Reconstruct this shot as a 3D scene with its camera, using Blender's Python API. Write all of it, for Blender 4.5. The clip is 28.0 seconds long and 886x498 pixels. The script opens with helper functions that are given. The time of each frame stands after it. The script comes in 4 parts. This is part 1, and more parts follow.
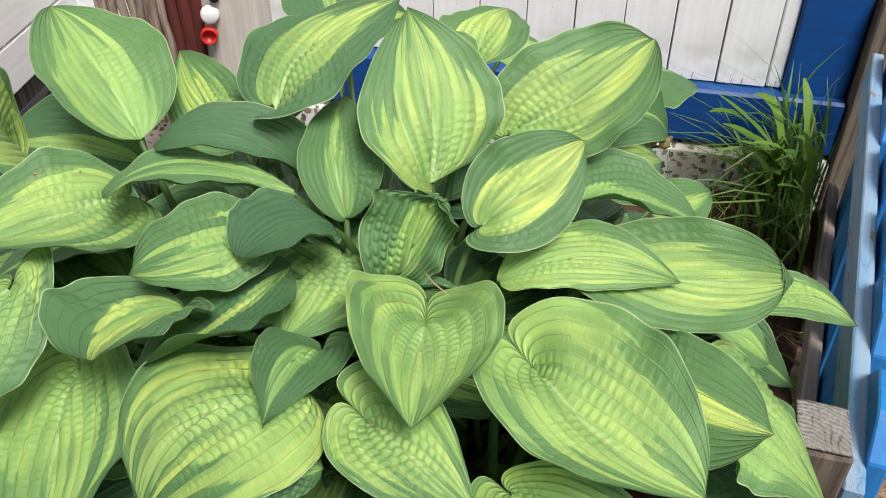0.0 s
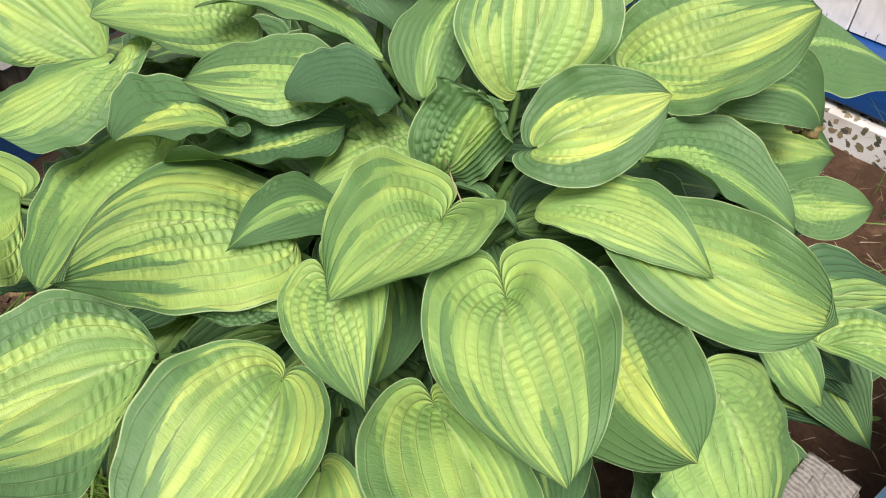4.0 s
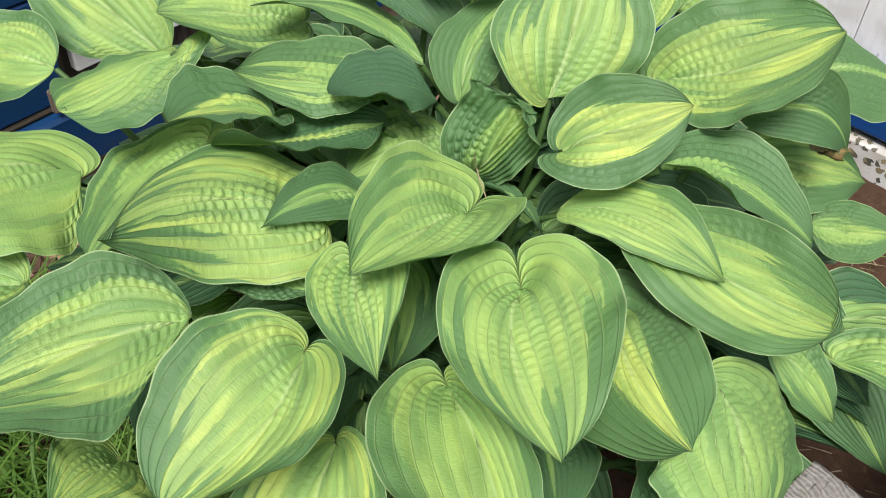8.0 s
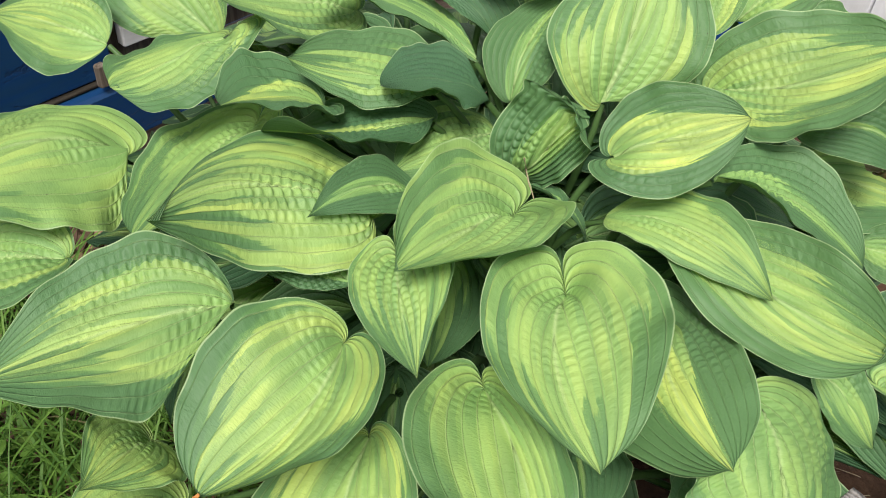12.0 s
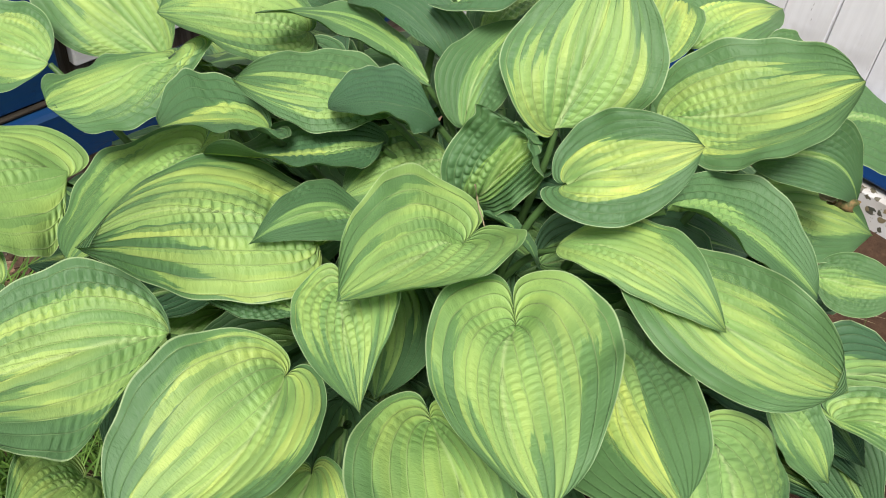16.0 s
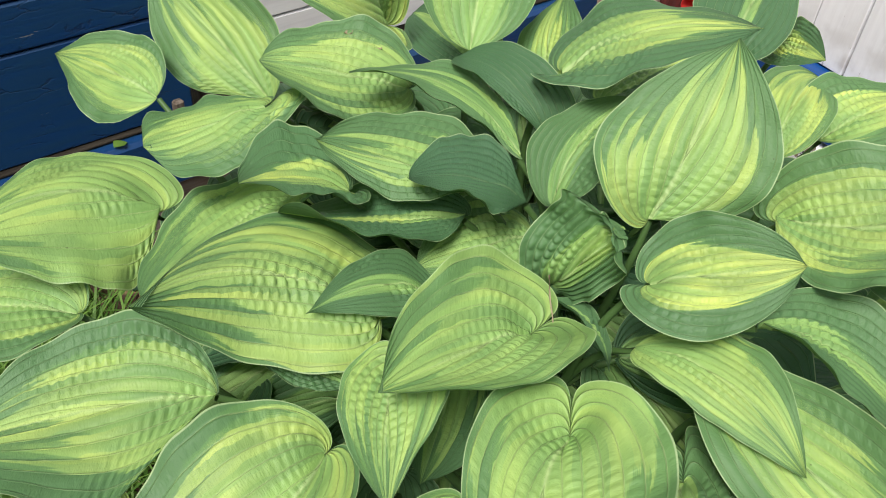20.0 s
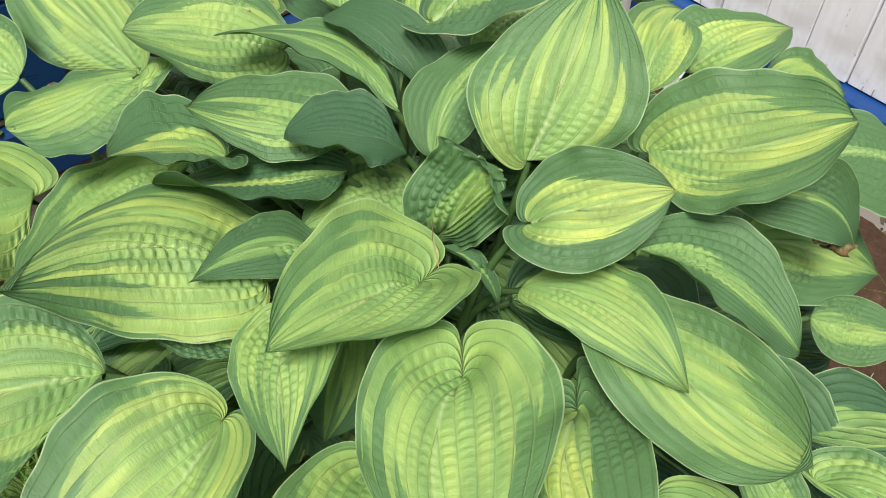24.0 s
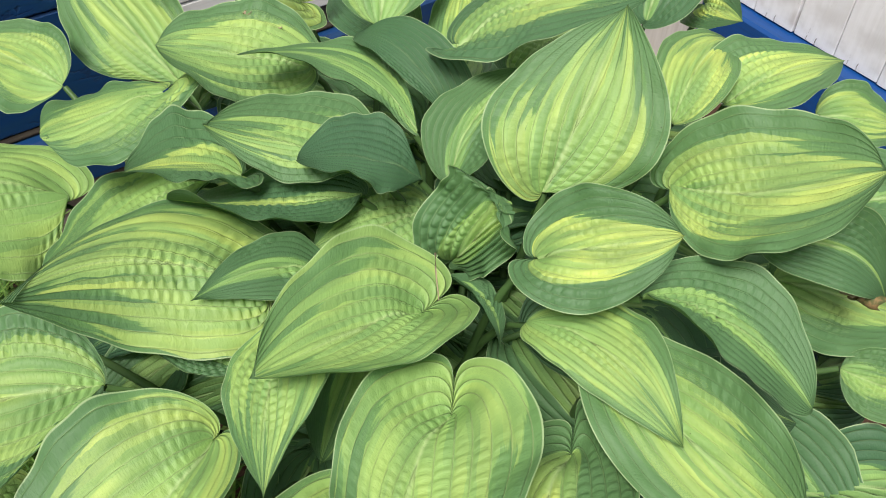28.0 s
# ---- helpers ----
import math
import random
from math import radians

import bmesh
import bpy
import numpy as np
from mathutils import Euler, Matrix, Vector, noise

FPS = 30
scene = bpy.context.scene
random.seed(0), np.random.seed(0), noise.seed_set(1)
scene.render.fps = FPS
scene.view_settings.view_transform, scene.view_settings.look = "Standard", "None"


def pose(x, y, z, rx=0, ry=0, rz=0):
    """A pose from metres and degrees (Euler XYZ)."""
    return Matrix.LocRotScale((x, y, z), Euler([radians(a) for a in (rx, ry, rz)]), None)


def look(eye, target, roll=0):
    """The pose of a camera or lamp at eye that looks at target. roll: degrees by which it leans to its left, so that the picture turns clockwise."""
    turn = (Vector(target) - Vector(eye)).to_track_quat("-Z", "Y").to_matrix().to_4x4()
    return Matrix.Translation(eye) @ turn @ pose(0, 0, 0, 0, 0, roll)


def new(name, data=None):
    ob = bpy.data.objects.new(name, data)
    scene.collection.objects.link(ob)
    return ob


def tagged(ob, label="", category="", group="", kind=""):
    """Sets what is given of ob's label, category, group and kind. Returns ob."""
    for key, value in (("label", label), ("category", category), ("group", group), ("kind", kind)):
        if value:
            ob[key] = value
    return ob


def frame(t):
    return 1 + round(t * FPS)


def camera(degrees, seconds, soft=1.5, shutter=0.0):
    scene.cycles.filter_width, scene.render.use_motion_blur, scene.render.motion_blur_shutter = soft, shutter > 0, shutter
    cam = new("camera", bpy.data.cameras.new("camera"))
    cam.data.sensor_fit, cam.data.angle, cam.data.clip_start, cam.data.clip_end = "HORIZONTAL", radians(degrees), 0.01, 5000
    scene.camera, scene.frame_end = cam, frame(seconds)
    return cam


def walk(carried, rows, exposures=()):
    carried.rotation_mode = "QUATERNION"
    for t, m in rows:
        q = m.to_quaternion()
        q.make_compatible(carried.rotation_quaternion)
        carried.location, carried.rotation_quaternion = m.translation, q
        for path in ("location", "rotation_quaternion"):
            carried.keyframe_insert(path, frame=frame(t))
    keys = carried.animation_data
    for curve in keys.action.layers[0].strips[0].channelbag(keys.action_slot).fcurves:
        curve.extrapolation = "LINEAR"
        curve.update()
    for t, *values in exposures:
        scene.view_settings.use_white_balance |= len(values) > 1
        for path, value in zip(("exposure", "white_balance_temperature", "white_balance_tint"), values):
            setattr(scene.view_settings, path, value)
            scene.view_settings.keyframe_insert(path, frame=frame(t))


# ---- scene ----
import functools

# ---------------------------------------------------------------- camera
cam = camera(54.0, 28.0, soft=1.0)
PATH = [
    (0.0, -0.0320, 0.0720, 1.0061, 51.82, 0.00, -0.10),
    (0.5, 0.0106, 0.0599, 1.0016, 50.79, 0.81, -4.00),
    (1.0, 0.0434, 0.0467, 0.9943, 49.45, 0.48, -5.66),
    (1.5, 0.0675, 0.0408, 0.9891, 47.84, 0.66, -6.88),
    (2.0, 0.0686, 0.0439, 0.9849, 46.30, 0.78, -5.33),
    (2.5, 0.0998, 0.0951, 0.9824, 46.14, -0.91, 0.04),
    (3.0, 0.1185, 0.1487, 0.9940, 44.99, -1.29, 10.44),
    (3.5, 0.1473, 0.1438, 1.0039, 43.06, -2.45, 23.64),
    (5.5, 0.2008, 0.0960, 1.0135, 48.90, -3.17, 30.75),
    (6.0, 0.1851, 0.1015, 1.0053, 44.67, -3.66, 31.64),
    (6.5, 0.1939, 0.0939, 0.9817, 42.84, -3.35, 32.49),
    (7.0, 0.1986, 0.0953, 0.9744, 41.70, -3.28, 33.09),
    (7.5, 0.2040, 0.0972, 0.9781, 42.89, -2.58, 33.21),
    (8.0, 0.2206, 0.1005, 1.0079, 46.67, -2.07, 32.70),
    (8.5, 0.2151, 0.0906, 1.0142, 50.31, -3.23, 32.59),
    (9.0, 0.2094, 0.0906, 1.0193, 51.22, -4.03, 34.03),
    (9.5, 0.2069, 0.0892, 1.0278, 51.73, -4.39, 34.95),
    (10.0, 0.2031, 0.0894, 1.0276, 51.49, -4.54, 36.63),
    (10.5, 0.1913, 0.0843, 1.0173, 49.26, -4.11, 39.12),
    (11.0, 0.1860, 0.0889, 1.0065, 46.83, -3.65, 40.06),
    (11.5, 0.1917, 0.0934, 1.0034, 45.92, -3.71, 38.24),
    (12.0, 0.2021, 0.0971, 1.0071, 45.98, -3.53, 36.17),
    (12.5, 0.2095, 0.0985, 1.0093, 46.34, -3.62, 34.11),
    (14.5, 0.1998, 0.0908, 0.9973, 48.40, -4.60, 32.38),
    (15.0, 0.2072, 0.0919, 0.9919, 47.81, -4.80, 32.24),
    (15.5, 0.2195, 0.0863, 0.9940, 48.07, -4.75, 33.89),
    (16.0, 0.2048, 0.1209, 0.9977, 47.56, -5.19, 34.85),
    (16.5, 0.1693, 0.1767, 1.0104, 47.39, -5.16, 35.62),
    (17.0, 0.1524, 0.2002, 1.0114, 46.94, -5.13, 37.74),
    (17.5, 0.1754, 0.1950, 1.0103, 46.92, -5.89, 42.21),
    (18.0, 0.1798, 0.1928, 1.0126, 46.43, -5.00, 45.28),
    (18.5, 0.1825, 0.1967, 1.0182, 46.17, -4.25, 45.88),
    (19.0, 0.1897, 0.1909, 1.0149, 47.56, -4.34, 46.13),
    (19.5, 0.1961, 0.1906, 1.0185, 47.78, -4.50, 46.09),
    (20.0, 0.2031, 0.1988, 1.0209, 47.46, -4.04, 45.82),
    (20.5, 0.2157, 0.1897, 1.0187, 47.98, -4.23, 45.08),
    (21.0, 0.2388, 0.1870, 1.0193, 48.26, -4.31, 43.22),
    (21.5, 0.2413, 0.1901, 1.0185, 48.39, -4.68, 41.10),
    (23.5, 0.2296, 0.1951, 1.0164, 47.26, -5.04, 38.45),
    (24.0, 0.2318, 0.2107, 1.0143, 45.97, -3.86, 38.55),
    (24.5, 0.2241, 0.1969, 1.0110, 45.98, -4.36, 38.03),
    (25.0, 0.2271, 0.2039, 1.0070, 45.09, -3.55, 38.42),
    (25.5, 0.2232, 0.1871, 1.0018, 45.43, -4.28, 38.28),
    (26.0, 0.2358, 0.1833, 1.0050, 45.51, -4.01, 40.23),
    (26.5, 0.2541, 0.1948, 1.0146, 45.01, -2.90, 43.35),
    (27.0, 0.2610, 0.2058, 1.0182, 44.76, -2.82, 43.87),
    (27.5, 0.2646, 0.2218, 1.0272, 44.83, -2.98, 44.04),
    (28.0, 0.2603, 0.2670, 1.0316, 45.36, -2.24, 44.64),
]
walk(cam, [(t, pose(x, y, z, rx, ry, rz)) for t, x, y, z, rx, ry, rz in PATH],
     exposures=[(0.0, 0.37, 6500, 10), (1.0, 0.42, 6600, 11.5), (2.0, 0.49, 7000, 16), (3.0, 0.48, 7000, 17), (4.5, 0.41, 6700, 12), (5.5, 0.33, 6500, 10), (7.0, 0.37, 6500, 10), (9.0, 0.30, 6500, 10), (16.0, 0.32, 6500, 10), (19.0, 0.28, 6500, 10), (28.0, 0.26, 6500, 10)])

# ---------------------------------------------------------------- light: bright overcast sky
world = bpy.data.worlds.new("sky")
scene.world = world
world.use_nodes = True
wn = world.node_tree.nodes
sky = wn.new("ShaderNodeTexSky")
sky.sky_type, sky.sun_disc = "NISHITA", False
sky.sun_elevation, sky.sun_rotation = radians(59), radians(156)
sky.air_density, sky.dust_density, sky.ozone_density = 1.0, 4.0, 1.0
wn["Background"].inputs["Strength"].default_value = 0.072
world.node_tree.links.new(sky.outputs["Color"], wn["Background"].inputs["Color"])
sun = new("sun", bpy.data.lights.new("sun", "SUN"))
sun.data.energy, sun.data.angle, sun.data.color = 3.05, radians(20), (1.0, 0.97, 0.92)
sun.matrix_world = look((0.55, -0.75, 2.55), (0, 0.5, 0.3))


# ---------------------------------------------------------------- materials
def tree(name):
    m = bpy.data.materials.new(name)
    m.use_nodes = True
    return m, m.node_tree.nodes, m.node_tree.links


class Net:
    """Small wrapper to write node graphs as expressions."""

    def __init__(self, name):
        self.m, self.n, self.l = tree(name)
        self.bsdf = self.n["Principled BSDF"]

    def plug(self, sock, value):
        if isinstance(value, (int, float, tuple, list)):
            sock.default_value = value
        else:
            self.l.new(value, sock)

    def math(self, op, a, b=0.0, c=0.0, clamp=False):
        k = self.n.new("ShaderNodeMath")
        k.operation, k.use_clamp = op, clamp
        for s, v in zip(k.inputs, (a, b, c)):
            self.plug(s, v)
        return k.outputs[0]

    def mix(self, f, a, b, mode="MIX"):
        k = self.n.new("ShaderNodeMix")
        k.data_type, k.blend_type = "RGBA", mode
        self.plug(k.inputs[0], f)
        self.plug(k.inputs[6], a if not isinstance(a, tuple) else (*a[:3], 1))
        self.plug(k.inputs[7], b if not isinstance(b, tuple) else (*b[:3], 1))
        return k.outputs[2]

    def step(self, x, lo, hi):
        k = self.n.new("ShaderNodeMapRange")
        k.interpolation_type = "SMOOTHSTEP"
        self.plug(k.inputs[0], x)
        self.plug(k.inputs[1], lo)
        self.plug(k.inputs[2], hi)
        return k.outputs[0]

    def noise(self, vec, scale, detail=3.0, rough=0.55, out=0):
        k = self.n.new("ShaderNodeTexNoise")
        k.inputs["Scale"].default_value, k.inputs["Detail"].default_value, k.inputs["Roughness"].default_value = scale, detail, rough
        self.l.new(vec, k.inputs["Vector"])
        return k.outputs[out]

    def voronoi(self, vec, scale, feature="F1", out=0):
        k = self.n.new("ShaderNodeTexVoronoi")
        k.feature = feature
        k.inputs["Scale"].default_value = scale
        self.l.new(vec, k.inputs["Vector"])
        return k.outputs[out]

    def coords(self, which="Object"):
        return self.n.new("ShaderNodeTexCoord").outputs[which]

    def uv(self, name):
        k = self.n.new("ShaderNodeUVMap")
        k.uv_map = name
        s = self.n.new("ShaderNodeSeparateXYZ")
        self.l.new(k.outputs[0], s.inputs[0])
        return s.outputs[0], s.outputs[1]

    def vec(self, x, y, z):
        k = self.n.new("ShaderNodeCombineXYZ")
        for s, v in zip(k.inputs, (x, y, z)):
            self.plug(s, v)
        return k.outputs[0]

    def scaled(self, vec, sx, sy, sz):
        k = self.n.new("ShaderNodeMapping")
        k.inputs["Scale"].default_value = (sx, sy, sz)
        self.l.new(vec, k.inputs["Vector"])
        return k.outputs[0]

    def random(self):
        return self.n.new("ShaderNodeObjectInfo").outputs["Random"]

    def island(self):
        return self.n.new("ShaderNodeNewGeometry").outputs["Random Per Island"]

    def done(self, colour, rough=0.6, height=None, bump=0.3, dist=0.002, spec=0.4, metal=0.0):
        self.plug(self.bsdf.inputs["Base Color"], colour if not isinstance(colour, tuple) else (*colour[:3], 1))
        self.plug(self.bsdf.inputs["Roughness"], rough)
        self.plug(self.bsdf.inputs["Metallic"], metal)
        self.bsdf.inputs["Specular IOR Level"].default_value = spec
        if height is not None:
            k = self.n.new("ShaderNodeBump")
            k.inputs["Strength"].default_value, k.inputs["Distance"].default_value = bump, dist
            self.l.new(height, k.inputs["Height"])
            self.l.new(k.outputs[0], self.bsdf.inputs["Normal"])
        return self.m


def leaf_material():
    g = Net("hosta_leaf")
    u, vv = g.uv("blade")
    wide, tone = g.uv("tint")
    dark, seed = g.uv("kind")
    lanes, _ = g.uv("lanes")
    v = g.math("ABSOLUTE", g.math("MULTIPLY_ADD", vv, 2.0, -1.0))
    side = g.math("GREATER_THAN", vv, 0.5)
    s37 = g.math("MULTIPLY_ADD", side, 11.3, g.math("MULTIPLY", seed, 57.0))
    # lanes between the veins: each keeps its own length of the pale middle
    wobble = g.noise(g.vec(g.math("MULTIPLY", u, 9.0), g.math("MULTIPLY", v, 8.0), s37), 1.0, 1.0)
    lane = g.math("FLOOR", g.math("ADD", lanes, g.math("MULTIPLY_ADD", wobble, 0.36, -0.18)))
    half = g.math("FLOOR", g.math("MULTIPLY", g.math("ADD", lanes, g.math("MULTIPLY_ADD", wobble, 0.6, -0.3)), 1.6))
    pick = g.n.new("ShaderNodeTexWhiteNoise")
    g.l.new(g.vec(lane, side, s37), pick.inputs["Vector"])
    pick2 = g.n.new("ShaderNodeTexWhiteNoise")
    g.l.new(g.vec(g.math("ADD", half, 31.0), side, s37), pick2.inputs["Vector"])
    fine = g.noise(g.vec(g.math("MULTIPLY", u, 5.0), g.math("MULTIPLY", v, 60.0), s37), 1.0, 2.0, 0.5)
    broad = g.noise(g.vec(g.math("MULTIPLY", u, 2.0), g.math("MULTIPLY", v, 4.0), s37), 1.0, 2.0, 0.5)
    room = g.math("MAXIMUM", wide, 0.03)
    reach = g.math("SUBTRACT", g.math("MULTIPLY_ADD", tone, 0.36, 0.80), g.math("MULTIPLY", g.math("POWER", g.math("DIVIDE", v, room), 2.4), 0.60))
    reach = g.math("ADD", reach, g.math("MULTIPLY_ADD", pick.outputs["Value"], 0.70, -0.30))
    reach = g.math("ADD", reach, g.math("MULTIPLY_ADD", pick2.outputs["Value"], 0.34, -0.17))
    reach = g.math("ADD", reach, g.math("MULTIPLY_ADD", fine, 0.16, -0.08))
    reach = g.math("ADD", reach, g.math("MULTIPLY_ADD", broad, 0.5, -0.25))
    reach = g.math("ADD", reach, g.math("MULTIPLY", g.math("LESS_THAN", wide, 0.0), -2.0))
    left = g.math("SUBTRACT", reach, u)
    inner = g.math("MULTIPLY", g.step(left, -0.02, 0.03), g.math("SUBTRACT", 1.0, g.math("MULTIPLY", g.math("LESS_THAN", pick2.outputs["Value"], 0.10), 0.45)))
    inner = g.math("MULTIPLY", inner, g.math("MULTIPLY_ADD", g.step(broad, 0.35, 0.62), 0.45, 0.55))
    mid = g.step(g.math("ADD", left, g.math("MULTIPLY_ADD", pick2.outputs["Value"], 0.22, 0.08)), -0.03, 0.07)
    blot = g.noise(g.coords("Object"), 9.0, 3.0)
    soft = g.noise(g.coords("Object"), 38.0, 3.0, 0.6)
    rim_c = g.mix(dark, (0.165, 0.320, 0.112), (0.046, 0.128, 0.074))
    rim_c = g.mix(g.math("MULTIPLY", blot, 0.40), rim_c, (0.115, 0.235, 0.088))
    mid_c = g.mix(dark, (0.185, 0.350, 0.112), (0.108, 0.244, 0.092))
    streak = g.noise(g.vec(g.math("MULTIPLY", u, 1.9), g.math("MULTIPLY", half, 5.3), g.math("ADD", s37, 3.0)), 1.0, 1.0, 0.5)
    sun_side = g.math("MAXIMUM", g.math("MULTIPLY_ADD", g.step(u, 0.05, 0.55), 0.75, 0.25), g.step(v, 0.25, 0.6))
    yellow = g.math("MULTIPLY", g.math("MULTIPLY", tone, sun_side), g.math("MULTIPLY_ADD", g.step(streak, 0.30, 0.70), 1.0, 0.45), clamp=True)
    in_c = g.mix(yellow, (0.305, 0.535, 0.165), (0.680, 0.800, 0.190))
    # inside the pale middle short patches stay greener
    patch = g.noise(g.vec(g.math("MULTIPLY", u, 2.4), g.math("MULTIPLY", half, 3.7), s37), 1.0, 1.0, 0.5)
    in_c = g.mix(g.math("MULTIPLY", g.step(patch, 0.44, 0.72), 0.42), in_c, mid_c)
    mid_c = g.mix(g.math("MULTIPLY", g.step(patch, 0.46, 0.64), 0.55), mid_c, rim_c)
    col = g.mix(mid, rim_c, mid_c)
    col = g.mix(inner, col, in_c)
    col = g.mix(g.math("MULTIPLY", g.step(soft, 0.40, 0.72), 0.20), col, g.mix(0.5, col, (0.06, 0.15, 0.05)))
    # pale veins run from the stalk to the tip; the midrib narrows as it goes
    wave = g.math("ABSOLUTE", g.math("SINE", g.math("MULTIPLY", lanes, math.pi)))
    vein = g.math("SUBTRACT", 1.0, g.step(wave, 0.04, 0.17))
    rib = g.math("SUBTRACT", 1.0, g.step(v, 0.004, g.math("MULTIPLY_ADD", u, -0.040, 0.056)))
    vein = g.math("MAXIMUM", g.math("MULTIPLY", vein, g.math("MULTIPLY_ADD", mid, 0.24, 0.28)), g.math("MULTIPLY", rib, g.math("MULTIPLY_ADD", mid, 0.45, 0.22)))
    col = g.mix(g.math("MULTIPLY", vein, g.math("SUBTRACT", 1.0, g.math("MULTIPLY", u, 0.80))), col, (0.58, 0.73, 0.33))
    pale = g.step(v, 0.983, 0.991)
    col = g.mix(g.math("MULTIPLY", pale, 0.62), col, (0.58, 0.72, 0.38))
    grain = g.noise(g.coords("Object"), 160.0, 3.0)
    col = g.mix(g.math("MULTIPLY", grain, 0.22), col, g.mix(0.5, col, (0.10, 0.2, 0.04)))
    spots = g.voronoi(g.coords("Object"), 30.0)
    spot = g.math("LESS_THAN", spots, 0.022)
    col = g.mix(g.math("MULTIPLY", spot, 0.7), col, (0.07, 0.06, 0.03))
    # fine cross veins between the pale ones
    weave = g.noise(g.vec(g.math("MULTIPLY", u, 90.0), g.math("MULTIPLY", lanes, 2.2), s37), 1.0, 2.0, 0.6)
    height = g.math("ADD", g.math("MULTIPLY", g.math("POWER", wave, 0.5), g.math("SUBTRACT", 1.0, g.math("MULTIPLY", u, 0.5))), g.math("MULTIPLY", weave, 0.30))
    g.done(col, g.math("MULTIPLY_ADD", grain, 0.12, 0.47), height, 1.0, 0.0022, 0.40)
    tr = g.n.new("ShaderNodeBsdfTranslucent")
    g.l.new(g.mix(0.5, col, (0.35, 0.6, 0.05)), tr.inputs["Color"])
    ms = g.n.new("ShaderNodeMixShader")
    ms.inputs[0].default_value = 0.15
    g.l.new(g.bsdf.outputs[0], ms.inputs[1])
    g.l.new(tr.outputs[0], ms.inputs[2])
    g.l.new(ms.outputs[0], g.n["Material Output"].inputs["Surface"])
    return g.m


def paint_material(name, main, worn, under, wear=0.5, along="z", rough=0.5, cracks=0.0):
    """Old paint on planks: brush grain, dirt, flaked spots that show the wood."""
    g = Net(name)
    c = g.coords("Object")
    st = {"x": (2, 40, 40), "y": (40, 2, 40), "z": (40, 40, 2)}[along]
    grain = g.noise(g.scaled(c, *st), 3.0, 4.0, 0.6)
    dirt = g.noise(c, 14.0, 4.0, 0.65)
    r = g.random()
    col = g.mix(g.math("MULTIPLY", g.step(grain, 0.32, 0.68), 0.8), main, worn)
    col = g.mix(g.math("MULTIPLY", g.step(dirt, 0.45, 0.75), 0.5), col, worn)
    col = g.mix(g.math("MULTIPLY", r, 0.3), col, worn)
    flake = g.noise(g.scaled(c, *[1 + 0.12 * k for k in st]), 9.0, 5.0, 0.7)
    fl = g.step(flake, 0.80 - 0.22 * wear, 0.83 - 0.22 * wear)
    col = g.mix(fl, col, under)
    h = g.math("SUBTRACT", g.math("MULTIPLY", grain, 0.6), g.math("MULTIPLY", fl, 0.6))
    if cracks:
        # hairline cracks, longer along the grain than across it
        warp = g.n.new("ShaderNodeVectorMath")
        warp.operation = "ADD"
        g.l.new(g.scaled(c, *[0.25 if k == 2 else 1.0 for k in st]), warp.inputs[0])
        g.l.new(g.scaled(g.noise(c, 40.0, 3.0, 0.6, 1), 0.012, 0.012, 0.012), warp.inputs[1])
        line = g.math("SUBTRACT", 1.0, g.step(g.voronoi(warp.outputs[0], 46.0, "DISTANCE_TO_EDGE"), 0.0, 0.045))
        line = g.math("MULTIPLY", line, g.step(g.noise(c, 22.0, 2.0), 0.50, 0.62))
        col = g.mix(g.math("MULTIPLY", line, cracks), col, (0.015, 0.02, 0.03))
        h = g.math("SUBTRACT", h, line)
    return g.done(col, rough, h, 0.35, 0.002, 0.35)


def board_material():
    """White paint on upright boards: brush marks, knots that bleed through, chips along the grain, splashed dirt at the foot."""
    g = Net("white_boards")
    c = g.coords("Object")
    r = g.random()
    grain = g.noise(g.scaled(c, 60, 60, 3), 2.0, 4.0, 0.6)
    dirt = g.noise(c, 9.0, 4.0, 0.6)
    col = g.mix(g.math("MULTIPLY", g.step(grain, 0.35, 0.70), 0.55), (0.90, 0.905, 0.92), (0.80, 0.80, 0.81))
    col = g.mix(g.math("MULTIPLY", g.step(dirt, 0.50, 0.75), 0.35), col, (0.70, 0.69, 0.68))
    col = g.mix(g.math("MULTIPLY", r, 0.10), col, (0.76, 0.75, 0.74))
    s = g.n.new("ShaderNodeSeparateXYZ")
    g.l.new(c, s.inputs[0])
    low = g.math("SUBTRACT", 1.0, g.step(s.outputs[2], -0.86, -0.74))
    chip = g.noise(g.scaled(c, 90, 90, 14), 1.0, 5.0, 0.7)
    limit = g.math("SUBTRACT", 0.69, g.math("MULTIPLY", low, 0.10))
    chipped = g.step(chip, limit, g.math("ADD", limit, 0.025))
    col = g.mix(chipped, col, (0.22, 0.19, 0.17))
    knot = g.voronoi(g.vec(g.math("MULTIPLY", s.outputs[0], 9.0), g.math("MULTIPLY", r, 31.0), g.math("MULTIPLY", s.outputs[2], 5.0)), 1.0)
    bleed = g.math("MULTIPLY", g.math("SUBTRACT", 1.0, g.step(knot, 0.06, 0.13)), g.math("MULTIPLY", dirt, 0.9))
    col = g.mix(bleed, col, (0.42, 0.38, 0.35))
    col = g.mix(g.math("MULTIPLY", low, g.math("MULTIPLY", g.step(dirt, 0.40, 0.62), 0.45)), col, (0.34, 0.31, 0.27))
    return g.done(col, 0.5, g.math("SUBTRACT", grain, chipped), 0.4, 0.002, 0.35)


